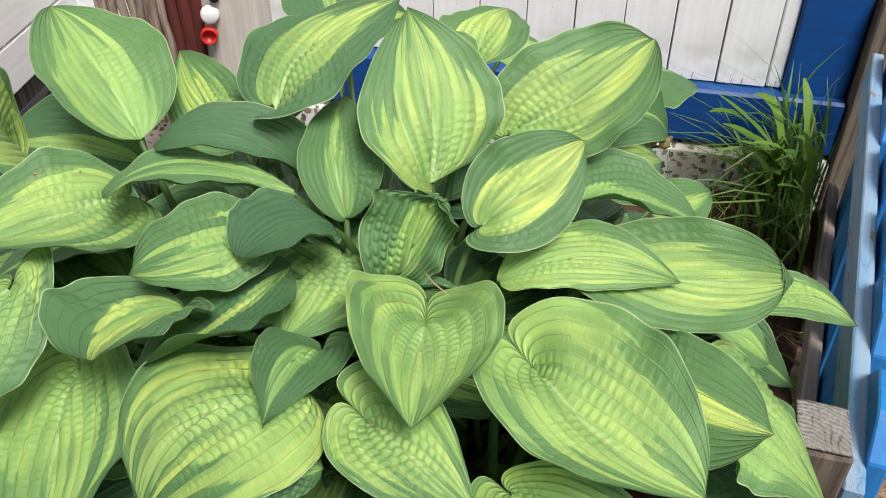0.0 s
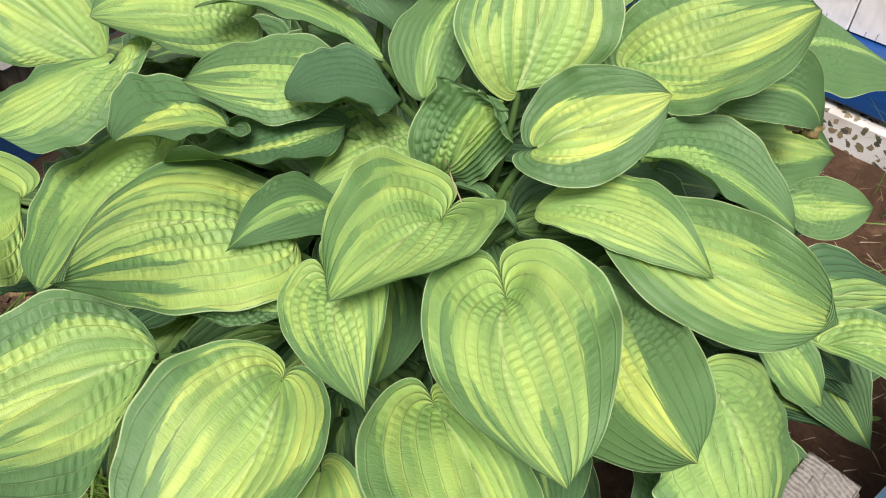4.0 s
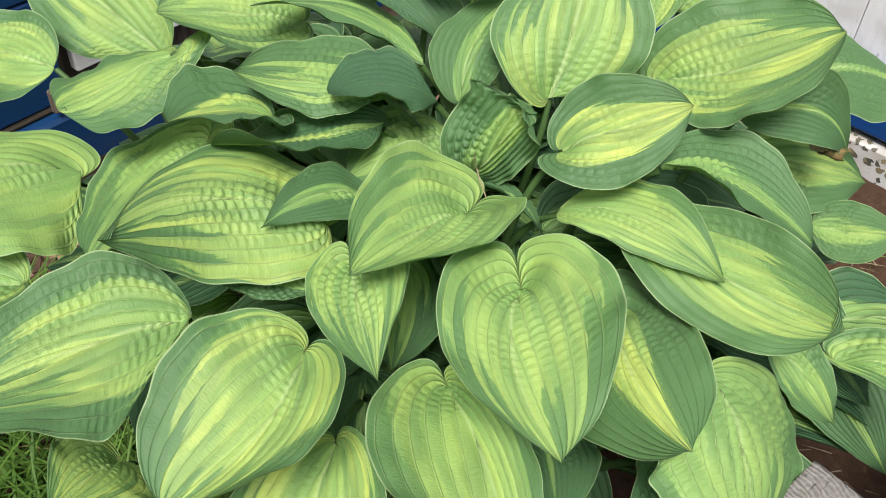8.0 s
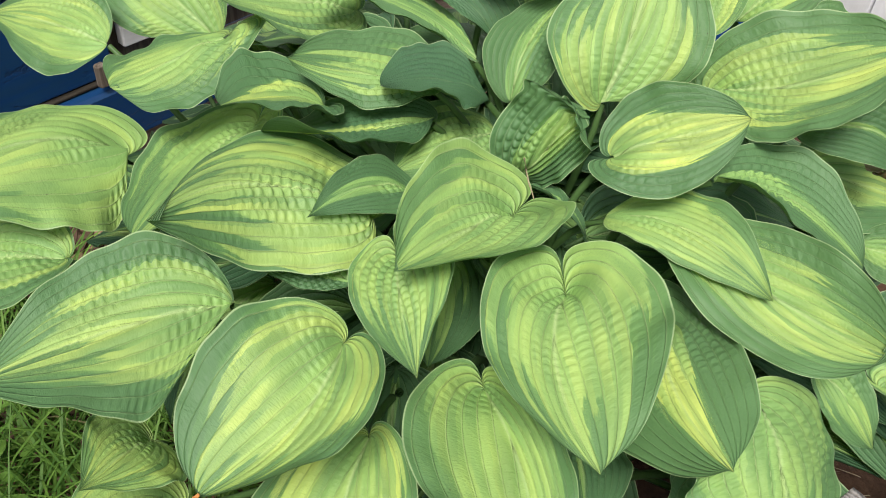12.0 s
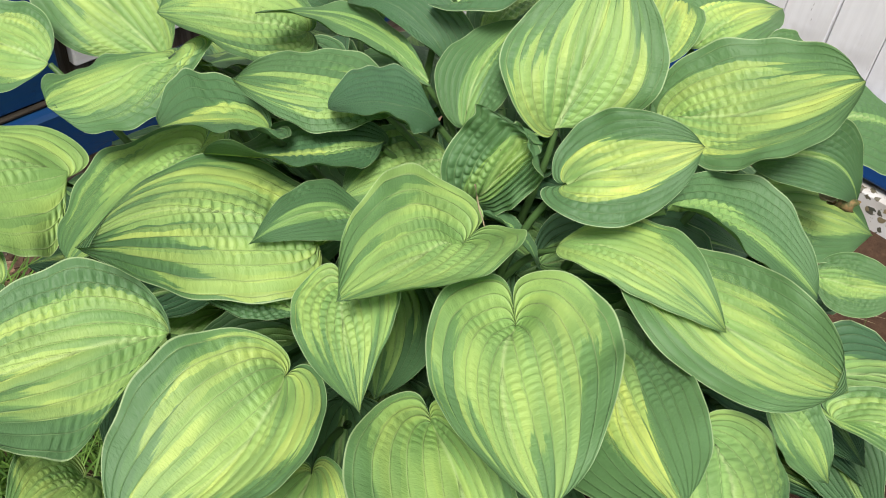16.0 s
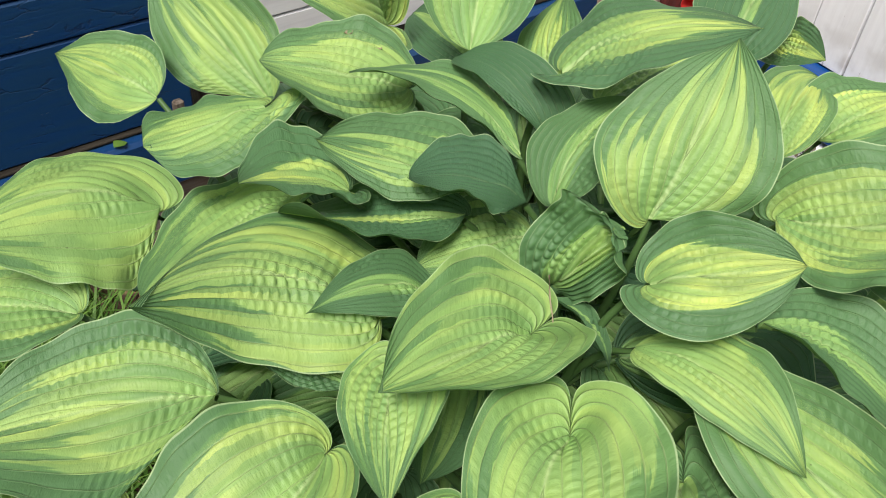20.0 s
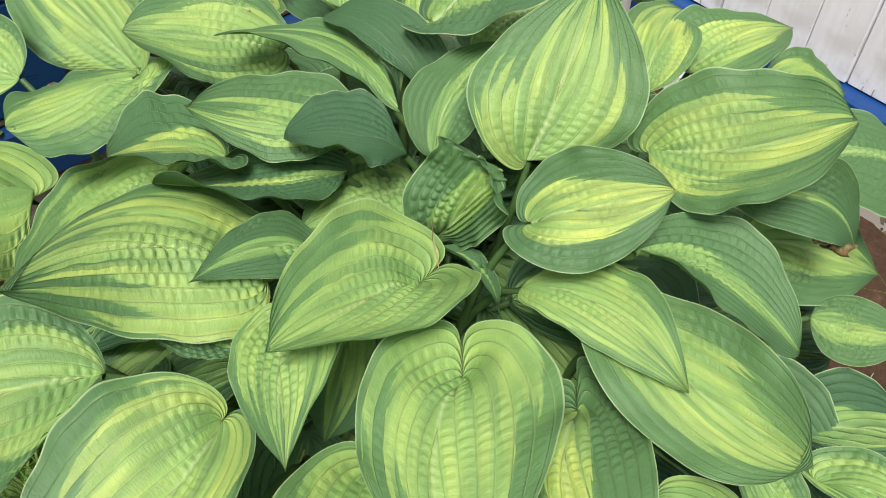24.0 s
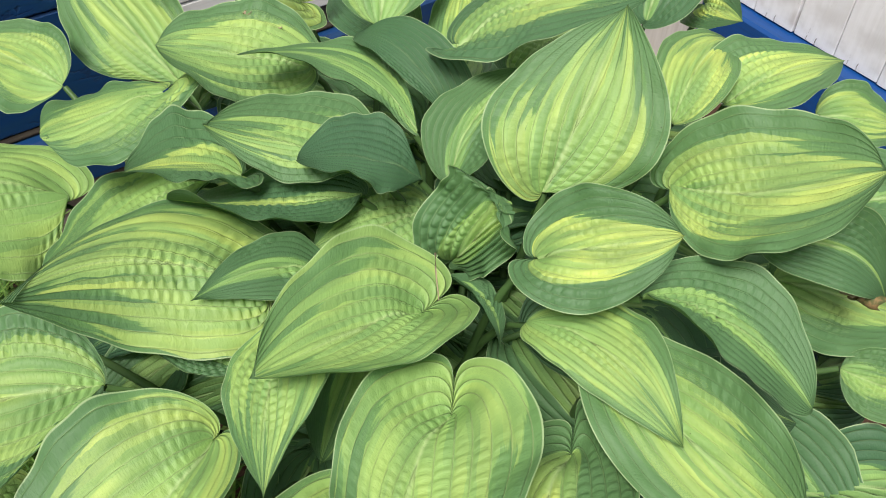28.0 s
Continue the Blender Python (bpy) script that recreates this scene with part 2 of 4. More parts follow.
def wood_material(name, light, deep, along="z"):
    g = Net(name)
    c = g.coords("Object")
    st = {"x": (1.5, 30, 30), "y": (30, 1.5, 30), "z": (30, 30, 1.5)}[along]
    grain = g.noise(g.scaled(c, *st), 4.0, 5.0, 0.65)
    dirt = g.noise(c, 11.0, 4.0, 0.6)
    col = g.mix(g.step(grain, 0.3, 0.7), deep, light)
    col = g.mix(g.math("MULTIPLY", g.step(dirt, 0.5, 0.8), 0.45), col, deep)
    return g.done(col, 0.85, grain, 0.6, 0.003, 0.15)


def end_grain_material():
    g = Net("end_grain")
    c = g.coords("Object")
    warp = g.noise(c, 18.0, 3.0)
    k = g.n.new("ShaderNodeTexWave")
    k.wave_type, k.rings_direction = "RINGS", "Z"
    k.inputs["Scale"].default_value, k.inputs["Distortion"].default_value, k.inputs["Detail"].default_value = 70.0, 7.0, 5.0
    sh = g.n.new("ShaderNodeMapping")
    sh.inputs["Location"].default_value = (0.02, 0.05, 0)
    g.l.new(c, sh.inputs["Vector"])
    g.l.new(sh.outputs[0], k.inputs["Vector"])
    rings = k.outputs["Fac"]
    fib = g.noise(c, 260.0, 3.0, 0.7)
    col = g.mix(g.math("MULTIPLY", rings, 0.6), (0.20, 0.18, 0.165), (0.36, 0.34, 0.32))
    crack = g.step(g.noise(g.scaled(c, 260.0, 34.0, 1.0), 1.0, 3.0, 0.6), 0.60, 0.68)
    col = g.mix(g.math("MULTIPLY", crack, 0.7), col, (0.06, 0.05, 0.045))
    col = g.mix(g.math("MULTIPLY", g.step(fib, 0.45, 0.65), 0.45), col, (0.42, 0.40, 0.38))
    col = g.mix(g.math("MULTIPLY", g.step(warp, 0.45, 0.7), 0.4), col, (0.20, 0.18, 0.16))
    return g.done(col, 0.9, g.math("SUBTRACT", g.math("ADD", fib, g.math("MULTIPLY", rings, 0.5)), crack), 0.8, 0.0020, 0.1)


def soil_material():
    g = Net("ground_mix")
    c = g.coords("Object")
    big = g.noise(c, 3.2, 5.0, 0.6)
    fine = g.noise(c, 60.0, 5.0, 0.7)
    mid = g.noise(c, 17.0, 4.0, 0.6)
    col = g.mix(g.step(fine, 0.34, 0.66), (0.13, 0.075, 0.05), (0.46, 0.29, 0.20))
    col = g.mix(g.step(mid, 0.5, 0.72), col, (0.52, 0.40, 0.28))
    col = g.mix(g.math("MULTIPLY", g.step(big, 0.52, 0.66), 0.4), col, (0.20, 0.18, 0.07))
    # the trodden soil gives way to turf away from the bed
    far = g.n.new("ShaderNodeVectorMath")
    far.operation = "DISTANCE"
    g.l.new(c, far.inputs[0])
    far.inputs[1].default_value = (0.5, 0.8, 0.0)
    turf = g.mix(fine, (0.060, 0.090, 0.022), (0.160, 0.200, 0.065))
    edge = g.step(g.math("ADD", far.outputs["Value"], g.math("MULTIPLY_ADD", big, 1.6, -0.8)), 1.3, 2.0)
    col = g.mix(g.math("MULTIPLY", edge, g.math("MULTIPLY_ADD", g.step(mid, 0.42, 0.60), -0.35, 0.95)), col, turf)
    return g.done(col, 0.95, g.math("ADD", fine, mid), 0.9, 0.006, 0.1)


def bed_soil_material():
    g = Net("bed_soil")
    c = g.coords("Object")
    fine = g.noise(c, 75.0, 5.0, 0.7)
    mid = g.noise(c, 19.0, 4.0, 0.6)
    col = g.mix(fine, (0.040, 0.024, 0.016), (0.135, 0.080, 0.052))
    col = g.mix(g.step(mid, 0.55, 0.75), col, (0.19, 0.115, 0.075))
    return g.done(col, 0.95, g.math("ADD", fine, mid), 1.0, 0.008, 0.1)


def speckle_material():
    """Grey and ochre chips set in white cement."""
    g = Net("pebble_render")
    c = g.coords("Object")
    shift = g.n.new("ShaderNodeVectorMath")
    shift.operation = "ADD"
    g.l.new(c, shift.inputs[0])
    g.l.new(g.scaled(g.noise(c, 55.0, 3.0, 0.6, 1), 0.022, 0.022, 0.022), shift.inputs[1])
    cells = g.voronoi(shift.outputs[0], 72.0, "F1", 0)
    tone = g.voronoi(shift.outputs[0], 72.0, "F1", 1)
    sep = g.n.new("ShaderNodeSeparateColor")
    g.l.new(tone, sep.inputs[0])
    chip = g.math("MULTIPLY", g.math("SUBTRACT", 1.0, g.step(cells, 0.40, 0.47)), g.math("GREATER_THAN", sep.outputs[1], 0.22))
    chips = g.mix(sep.outputs[0], (0.06, 0.07, 0.06), (0.32, 0.26, 0.15))
    base = g.mix(g.noise(c, 30.0), (0.68, 0.70, 0.72), (0.82, 0.83, 0.84))
    rust = g.noise(c, 5.0, 3.0)
    base = g.mix(g.math("MULTIPLY", g.step(rust, 0.5, 0.65), 0.6), base, (0.36, 0.29, 0.20))
    return g.done(g.mix(chip, base, chips), 0.6, chip, 0.5, 0.002, 0.4)


def grass_material(name, a, b, dry, share=0.80):
    g = Net(name)
    r = g.island()
    col = g.mix(r, a, b)
    col = g.mix(g.math("GREATER_THAN", r, share), col, dry)
    g.done(col, 0.55, None, spec=0.3)
    tr = g.n.new("ShaderNodeBsdfTranslucent")
    g.l.new(col, tr.inputs["Color"])
    ms = g.n.new("ShaderNodeMixShader")
    ms.inputs[0].default_value = 0.3
    g.l.new(g.bsdf.outputs[0], ms.inputs[1])
    g.l.new(tr.outputs[0], ms.inputs[2])
    g.l.new(ms.outputs[0], g.n["Material Output"].inputs["Surface"])
    return g.m


LEAF = leaf_material()
WHITE = paint_material("white_paint", (0.90, 0.905, 0.91), (0.84, 0.835, 0.83), (0.30, 0.26, 0.23), 0.6, "z", 0.5)
BOARDS = board_material()
WHITE_H = paint_material("white_paint_siding", (0.80, 0.80, 0.79), (0.70, 0.69, 0.68), (0.42, 0.37, 0.32), 0.35, "x")
BLUE = paint_material("blue_paint", (0.006, 0.075, 0.30), (0.010, 0.055, 0.20), (0.09, 0.11, 0.15), 0.15, "x", 0.42)
NAVY = paint_material("navy_paint", (0.004, 0.040, 0.150), (0.010, 0.048, 0.120), (0.14, 0.15, 0.18), 0.42, "x", 0.45, 0.35)
DRIP = wood_material("dirty_strip", (0.05, 0.042, 0.032), (0.02, 0.016, 0.012), "x")
SKY = paint_material("sky_blue_paint", (0.018, 0.25, 0.62), (0.025, 0.16, 0.44), (0.30, 0.34, 0.40), 0.45, "z", 0.5, 0.85)
RAIL = paint_material("worn_blue_rail", (0.14, 0.31, 0.52), (0.33, 0.42, 0.50), (0.24, 0.21, 0.18), 0.95, "x", 0.75, 0.12)
GREY = wood_material("grey_wood", (0.22, 0.18, 0.145), (0.085, 0.065, 0.05), "z")
GREY_X = wood_material("grey_wood_flat", (0.36, 0.32, 0.28), (0.17, 0.14, 0.115), "x")
END = end_grain_material()
SOIL, BED = soil_material(), bed_soil_material()
SPECK = speckle_material()
SHADE = grass_material("shaded_grass", (0.065, 0.160, 0.025), (0.19, 0.345, 0.062), (0.30, 0.28, 0.13), 0.985)
LAWN = grass_material("lawn_blades", (0.075, 0.135, 0.022), (0.29, 0.38, 0.085), (0.54, 0.43, 0.26), 0.78)
WEED = grass_material("weed_leaves", (0.10, 0.19, 0.035), (0.27, 0.38, 0.09), (0.34, 0.40, 0.12))
TUFT = grass_material("tall_grass_blades", (0.085, 0.185, 0.035), (0.22, 0.36, 0.085), (0.36, 0.34, 0.18), 0.95)
CLOVER = grass_material("clover_leaves", (0.09, 0.20, 0.03), (0.20, 0.35, 0.06), (0.20, 0.32, 0.07))
STALK = Net("leaf_stalk").done((0.07, 0.14, 0.04), 0.5)


# ---------------------------------------------------------------- helpers for meshes
def part(name, bm, material, parent=None, label="", place=None):
    me = bpy.data.meshes.new(name)
    if isinstance(bm, tuple):
        me.from_pydata(*bm)
    else:
        bm.to_mesh(me)
        bm.free()
    if material:
        me.materials.append(material)
    ob = new(name, me)
    if parent:
        ob.parent = parent
    if place is not None:
        ob.matrix_basis = place
    if label:
        tagged(ob, label)
    return ob


def box(sx, sy, sz, bevel=0.002, rough=0.0, seed=0):
    """A bevelled block, centred; rough shifts its corners a little."""
    bm = bmesh.new()
    bmesh.ops.create_cube(bm, size=1)
    rnd = random.Random(seed)
    for v in bm.verts:
        v.co = Vector((v.co.x * sx, v.co.y * sy, v.co.z * sz)) + Vector([rnd.uniform(-rough, rough) for _ in range(3)])
    if bevel:
        bmesh.ops.bevel(bm, geom=bm.edges[:], offset=bevel, segments=1, affect="EDGES")
    return bm


def shade_smooth(ob):
    for p in ob.data.polygons:
        p.use_smooth = True
    return ob


def tube(points, radii, sides=8):
    """A tapering tube along a line of points, as vertices and faces."""
    vs, fs = [], []
    for i, p in enumerate(points):
        d = (points[min(i + 1, len(points) - 1)] - points[max(i - 1, 0)]).normalized()
        a = d.orthogonal().normalized()
        b = d.cross(a)
        for k in range(sides):
            w = 2 * math.pi * k / sides
            vs.append(p + (a * math.cos(w) + b * math.sin(w)) * radii[i])
    for i in range(len(points) - 1):
        for k in range(sides):
            q = (k + 1) % sides
            fs.append((i * sides + k, i * sides + q, (i + 1) * sides + q, (i + 1) * sides + k))
    return vs, [], fs


# ---------------------------------------------------------------- ground
def ground_sheet():
    bm = bmesh.new()
    xs = [-400, -60, -10, -3] + [-2 + 0.1 * i for i in range(41)] + [3, 10, 60, 400]
    rows = [[bm.verts.new((x, y + 0.5, 0.012 * noise.noise(Vector((x * 3, y * 3, 1))) + 0.006 * noise.noise(Vector((x * 11, y * 11, 4))) if abs(x) < 2.1 and abs(y) < 2.1 else 0)) for x in xs] for y in xs]
    for a, b in zip(rows, rows[1:]):
        for i in range(len(xs) - 1):
            bm.faces.new((a[i], a[i + 1], b[i + 1], b[i]))
    return tagged(shade_smooth(part("ground", bm, SOIL)), "trodden brown earth under a thin dry lawn", "ground", kind="structure")


ground_sheet()

CORNER = Vector((0.312, 0.518, 0))
DIR1 = Vector((math.cos(radians(67.2)), math.sin(radians(67.2)), 0))
DIR2 = Vector((-math.cos(radians(40)), -math.sin(radians(40)), 0))
END1 = CORNER + DIR1 * 0.90
END2 = CORNER + DIR2 * 0.95


def bed_rise(x, y):
    """The soil climbs towards the plinth of the back wall."""
    f = min(1, max(0, (y + 0.23 * (x - 0.565) - 1.14) / 0.28))
    return 0.085 * f * f * (3 - 2 * f)


def bed_sheet():
    """Dark garden soil inside the fence, humped a little above the lawn."""
    rim = [CORNER, END1, Vector((0.2, 1.555, 0)), Vector((-0.45, 1.70, 0)), Vector((-0.62, 0.95, 0)), Vector((-0.52, 0.45, 0)), Vector((-0.35, 0.15, 0)), END2]
    mid = sum(rim, Vector()) / len(rim)
    bm = bmesh.new()
    rings = []
    for k in range(13):
        f = 1 - k / 12
        ring = []
        for i in range(64):
            a = i / 64 * len(rim)
            p = rim[int(a)].lerp(rim[(int(a) + 1) % len(rim)], a % 1)
            q = mid + (p - mid) * f
            z = 0.055 * (1 - f ** 6) + 0.004 + 0.012 * noise.noise(q * 9) + 0.006 * noise.noise(q * 31) + bed_rise(q.x, q.y)
            ring.append(bm.verts.new((q.x, q.y, z)))
        rings.append(ring)
    for a, b in zip(rings, rings[1:-1]):
        for i in range(64):
            bm.faces.new((a[i], a[(i + 1) % 64], b[(i + 1) % 64], b[i]))
    bm.faces.new(rings[-2])
    for v in rings[-1]:
        bm.verts.remove(v)
    return tagged(shade_smooth(part("bed_soil", bm, BED)), "dark moist soil of the flower bed", "soil", kind="structure")


bed_sheet()


# ---------------------------------------------------------------- back wall: white boards on a blue sill over a pebbled plinth
BACK = pose(0.565, 1.45, 0, 0, 0, -13.0)


def back_wall():
    """x runs along the wall, from the blue corner board (x = 0) towards -x."""
    root = tagged(new("wall_north"), "white vertical board wall with a blue sill and speckled plinth", "wall", kind="structure")
    root.matrix_basis = BACK
    part("backing", box(2.1, 0.03, 2.0, 0), GREY, root, place=pose(-0.85, 0.045, 1.0))
    w = 0.0862
    part("board", box(0.024, 0.022, 1.72, 0.0025, 0.0006, 1), BOARDS, root, place=pose(-0.0125, 0.014, 1.140))
    for i in range(17):
        seed = i * 7
        part("board", box(w - 0.0024, 0.022, 1.72, 0.0012, 0.0006, seed), BOARDS, root, place=pose(-0.026 - w * (i + 0.5), 0.014 + 0.0015 * (i % 3 - 1), 1.140))
    part("corner_board", box(0.105, 0.035, 1.95, 0.004, 0.001, 3), BLUE, root, "blue painted corner board", pose(0.054, 0.008, 1.0))
    part("sill", box(1.70, 0.048, 0.104, 0.005, 0.001, 4), BLUE, root, "blue painted bottom rail", pose(-0.74, -0.006, 0.225))
    part("drip_edge", box(1.70, 0.03, 0.010, 0.003, 0.001, 5), GREY_X, root, "weathered timber strip", pose(-0.74, 0.002, 0.167))
    part("plinth", box(1.70, 0.05, 0.20, 0.006, 0.002, 6), SPECK, root, "white cement plinth with grey and ochre pebbles", pose(-0.74, -0.012, 0.062))
    return root


back_wall()


# ---------------------------------------------------------------- side wall: navy siding, white siding beyond the trim
SIDE = pose(-0.86, 0.77, 0, 0, 0, 84.0)


def side_wall():
    """x runs along the wall away from the viewer; y points into the wall."""
    root = tagged(new("wall_west"), "horizontal timber siding, navy blue beside white", "wall", kind="structure")
    root.matrix_basis = SIDE
    part("backing", box(3.2, 0.03, 2.0, 0), GREY, root, place=pose(-0.2, 0.045, 1.0))
    edges = [0.236, 0.405, 0.474, 0.60, 0.725, 0.85, 0.975, 1.10, 1.225, 1.35, 1.475, 1.60, 1.725, 1.85, 1.975]
    for i, (lo, hi) in enumerate(zip(edges, edges[1:])):
        part("siding_board", box(1.6, 0.022, hi - lo - 0.003, 0.003, 0.0006, i), NAVY, root, place=pose(-0.81, 0.002, (lo + hi) / 2))
    for i in range(19):
        z = 0.258 + 0.087 * (i + 0.5)
        part("siding_board", box(1.05, 0.020, 0.0845, 0.003, 0.0008, 40 + i), WHITE_H, root, place=pose(0.549, 0.020, z))
    part("corner_trim", box(0.020, 0.04, 1.6, 0.003, 0.0015, 9), WHITE, root, "chipped white corner trim", pose(0.007, 0.0, 1.15))
    part("sill", box(2.7, 0.05, 0.10, 0.006, 0.002, 10), NAVY, root, "navy painted sill", pose(-0.2, -0.012, 0.18))
    part("plinth", box(2.7, 0.05, 0.14, 0.006, 0.002, 11), GREY_X, root, place=pose(-0.2, 0.006, 0.055))
    part("drip_edge", box(2.7, 0.014, 0.005, 0.001, 0.0008, 14), DRIP, root, "dirty weathered drip strip", pose(-0.2, -0.010, 0.2345))
    part("bracket", box(0.016, 0.012, 0.04, 0.003, 0.001, 12), GREY, root, "rusty metal bracket", pose(-0.045, -0.035, 0.262))
    return root


side_wall()


# ---------------------------------------------------------------- low fence round the bed
def paling_mesh(w, h, seed):
    """An upright board with a rounded, chamfered top."""
    bm = bmesh.new()
    t = 0.018
    rnd = random.Random(seed)
    prof = [(-w / 2, 0), (w / 2, 0), (w / 2, h - 0.034), (w * 0.28, h - 0.004), (w * 0.20, h), (-w * 0.20, h), (-w * 0.28, h - 0.004), (-w / 2, h - 0.034)]
    prof = [(x + rnd.uniform(-0.0015, 0.0015), z + (rnd.uniform(-0.003, 0.003) if z else 0)) for x, z in prof]
    f = [bm.verts.new((x, -t / 2, z)) for x, z in prof]
    b = [bm.verts.new((x, t / 2, z)) for x, z in prof]
    bm.faces.new(f)
    bm.faces.new(b[::-1])
    n = len(prof)
    for i in range(n):
        bm.faces.new((f[i], b[i], b[(i + 1) % n], f[(i + 1) % n]))
    bmesh.ops.bevel(bm, geom=bm.edges[:], offset=0.0018, segments=1, affect="EDGES")
    bmesh.ops.recalc_face_normals(bm, faces=bm.faces[:])
    return bm


def fence_side(start, heading, length, first, pitch, out, label, rail_z, rise, rail_mat):
    """x along the rail; the palings stand on its outside."""
    ang = math.degrees(math.atan2(heading.y, heading.x))
    root = tagged(new("picket_fence"), label, "fence", "fence round the bed")
    root.matrix_basis = pose(start.x, start.y, 0, 0, 0, ang)
    part("rail", box(length, 0.018, 0.062, 0.002, 0.0008, 21), rail_mat, root, "worn rail with streaked remains of pale paint", pose(length / 2, 0, rail_z - 0.031))
    part("lower_rail", box(length, 0.018, 0.06, 0.002, 0.001, 22), GREY_X, root, place=pose(length / 2, 0, 0.12))
    n = int((length - first) / pitch) + 1
    for i in range(n):
        rnd = random.Random(i + int(length * 100))
        h = rail_z + rise + rnd.uniform(-0.006, 0.006)
        pal = part("paling", paling_mesh(pitch * 0.82, h, i), SKY, root, place=pose(first + pitch * i, out * 0.0235, 0.0, rnd.uniform(-1.2, 1.2), rnd.uniform(-1.5, 1.5), 0))
        part("nail", box(0.004, 0.003, 0.004, 0.001), GREY, pal, "rusty nail head", pose(0.006, out * 0.0096, rail_z - 0.03))
    return root


fence_side(CORNER, DIR1, 0.90, 0.085, 0.145, -1, "low picket fence of bright blue palings on a worn rail", 0.398, 0.042, RAIL)
fence_side(CORNER + Vector((-0.006, -0.012, 0)), DIR2, 0.95, 0.035, 0.104, 1, "low picket fence of bright blue palings, lower corner side", 0.398, 0.036, GREY_X)


def post(name, x, y, h, sx, sy, turn, label):
    root = tagged(new(name), label, "post", "posts of the bed fence")
    root.matrix_basis = pose(x, y, 0, 0, 0, turn)
    part("shaft", box(sx, sy, h, 0.003, 0.001, int(x * 100)), GREY, root, place=pose(0, 0, h / 2))
    bm = bmesh.new()
    bmesh.ops.create_grid(bm, x_segments=14, y_segments=14, size=0.5)
    for v in bm.verts:
        r = noise.noise(Vector((v.co.x * 9 + x * 40, v.co.y * 9, 2)))
        v.co = Vector((v.co.x * (sx - 0.004), v.co.y * (sy - 0.004), 0.0006 * r))
    bmesh.ops.solidify(bm, geom=bm.faces[:], thickness=-0.003)
    shade_smooth(part("sawn_top", bm, END, root, "grey sawn end grain with growth rings", pose(0, 0, h + 0.0025)))
    return root


post("fence_post", 0.289, 0.554, 0.432, 0.046, 0.056, -17, "square grey weathered post with sawn end grain top")
post("fence_post", 0.167, 0.420, 0.428, 0.040, 0.046, -47, "square grey weathered post beside the lower fence")
post("corner_post", 0.700, 1.405, 0.47, 0.060, 0.055, -13, "tall grey weathered post at the house wall")

# ---------------------------------------------------------------- hosta
CROWN = Vector((-0.06, 0.66, 0.05))
hosta = tagged(new("hosta_plant"), "large hosta with heart-shaped yellow-green and blue-green variegated leaves", "plant")
hosta.matrix_basis = pose(CROWN.x, CROWN.y, CROWN.z)


@functools.lru_cache(None)
def leaf_grid(nu, nv):
    s = np.linspace(0, 1, nu)
    u = (0.5 - 0.5 * np.cos(np.pi * s ** 1.15))[:, None] * np.ones((1, nv))
    v = np.ones((nu, 1)) * np.linspace(-1, 1, nv)[None, :]
    faces = [(i * nv + j, i * nv + j + 1, (i + 1) * nv + j + 1, (i + 1) * nv + j) for i in range(nu - 1) for j in range(nv - 1)]
    return u, v, faces, np.array(faces).reshape(-1)


CANOPY = []


def soft_noise(x, y, seed):
    """Smooth values from a few sines, between about -1 and 1."""
    r = np.random.RandomState(seed)
    out = 0
    for k in range(5):
        a, b, p = r.uniform(-1, 1), r.uniform(-1, 1), r.uniform(0, 6.3)
        out = out + np.sin((a * x + b * y) * (1 + 0.7 * k) + p) / (1 + 0.5 * k)
    return out / 2.2


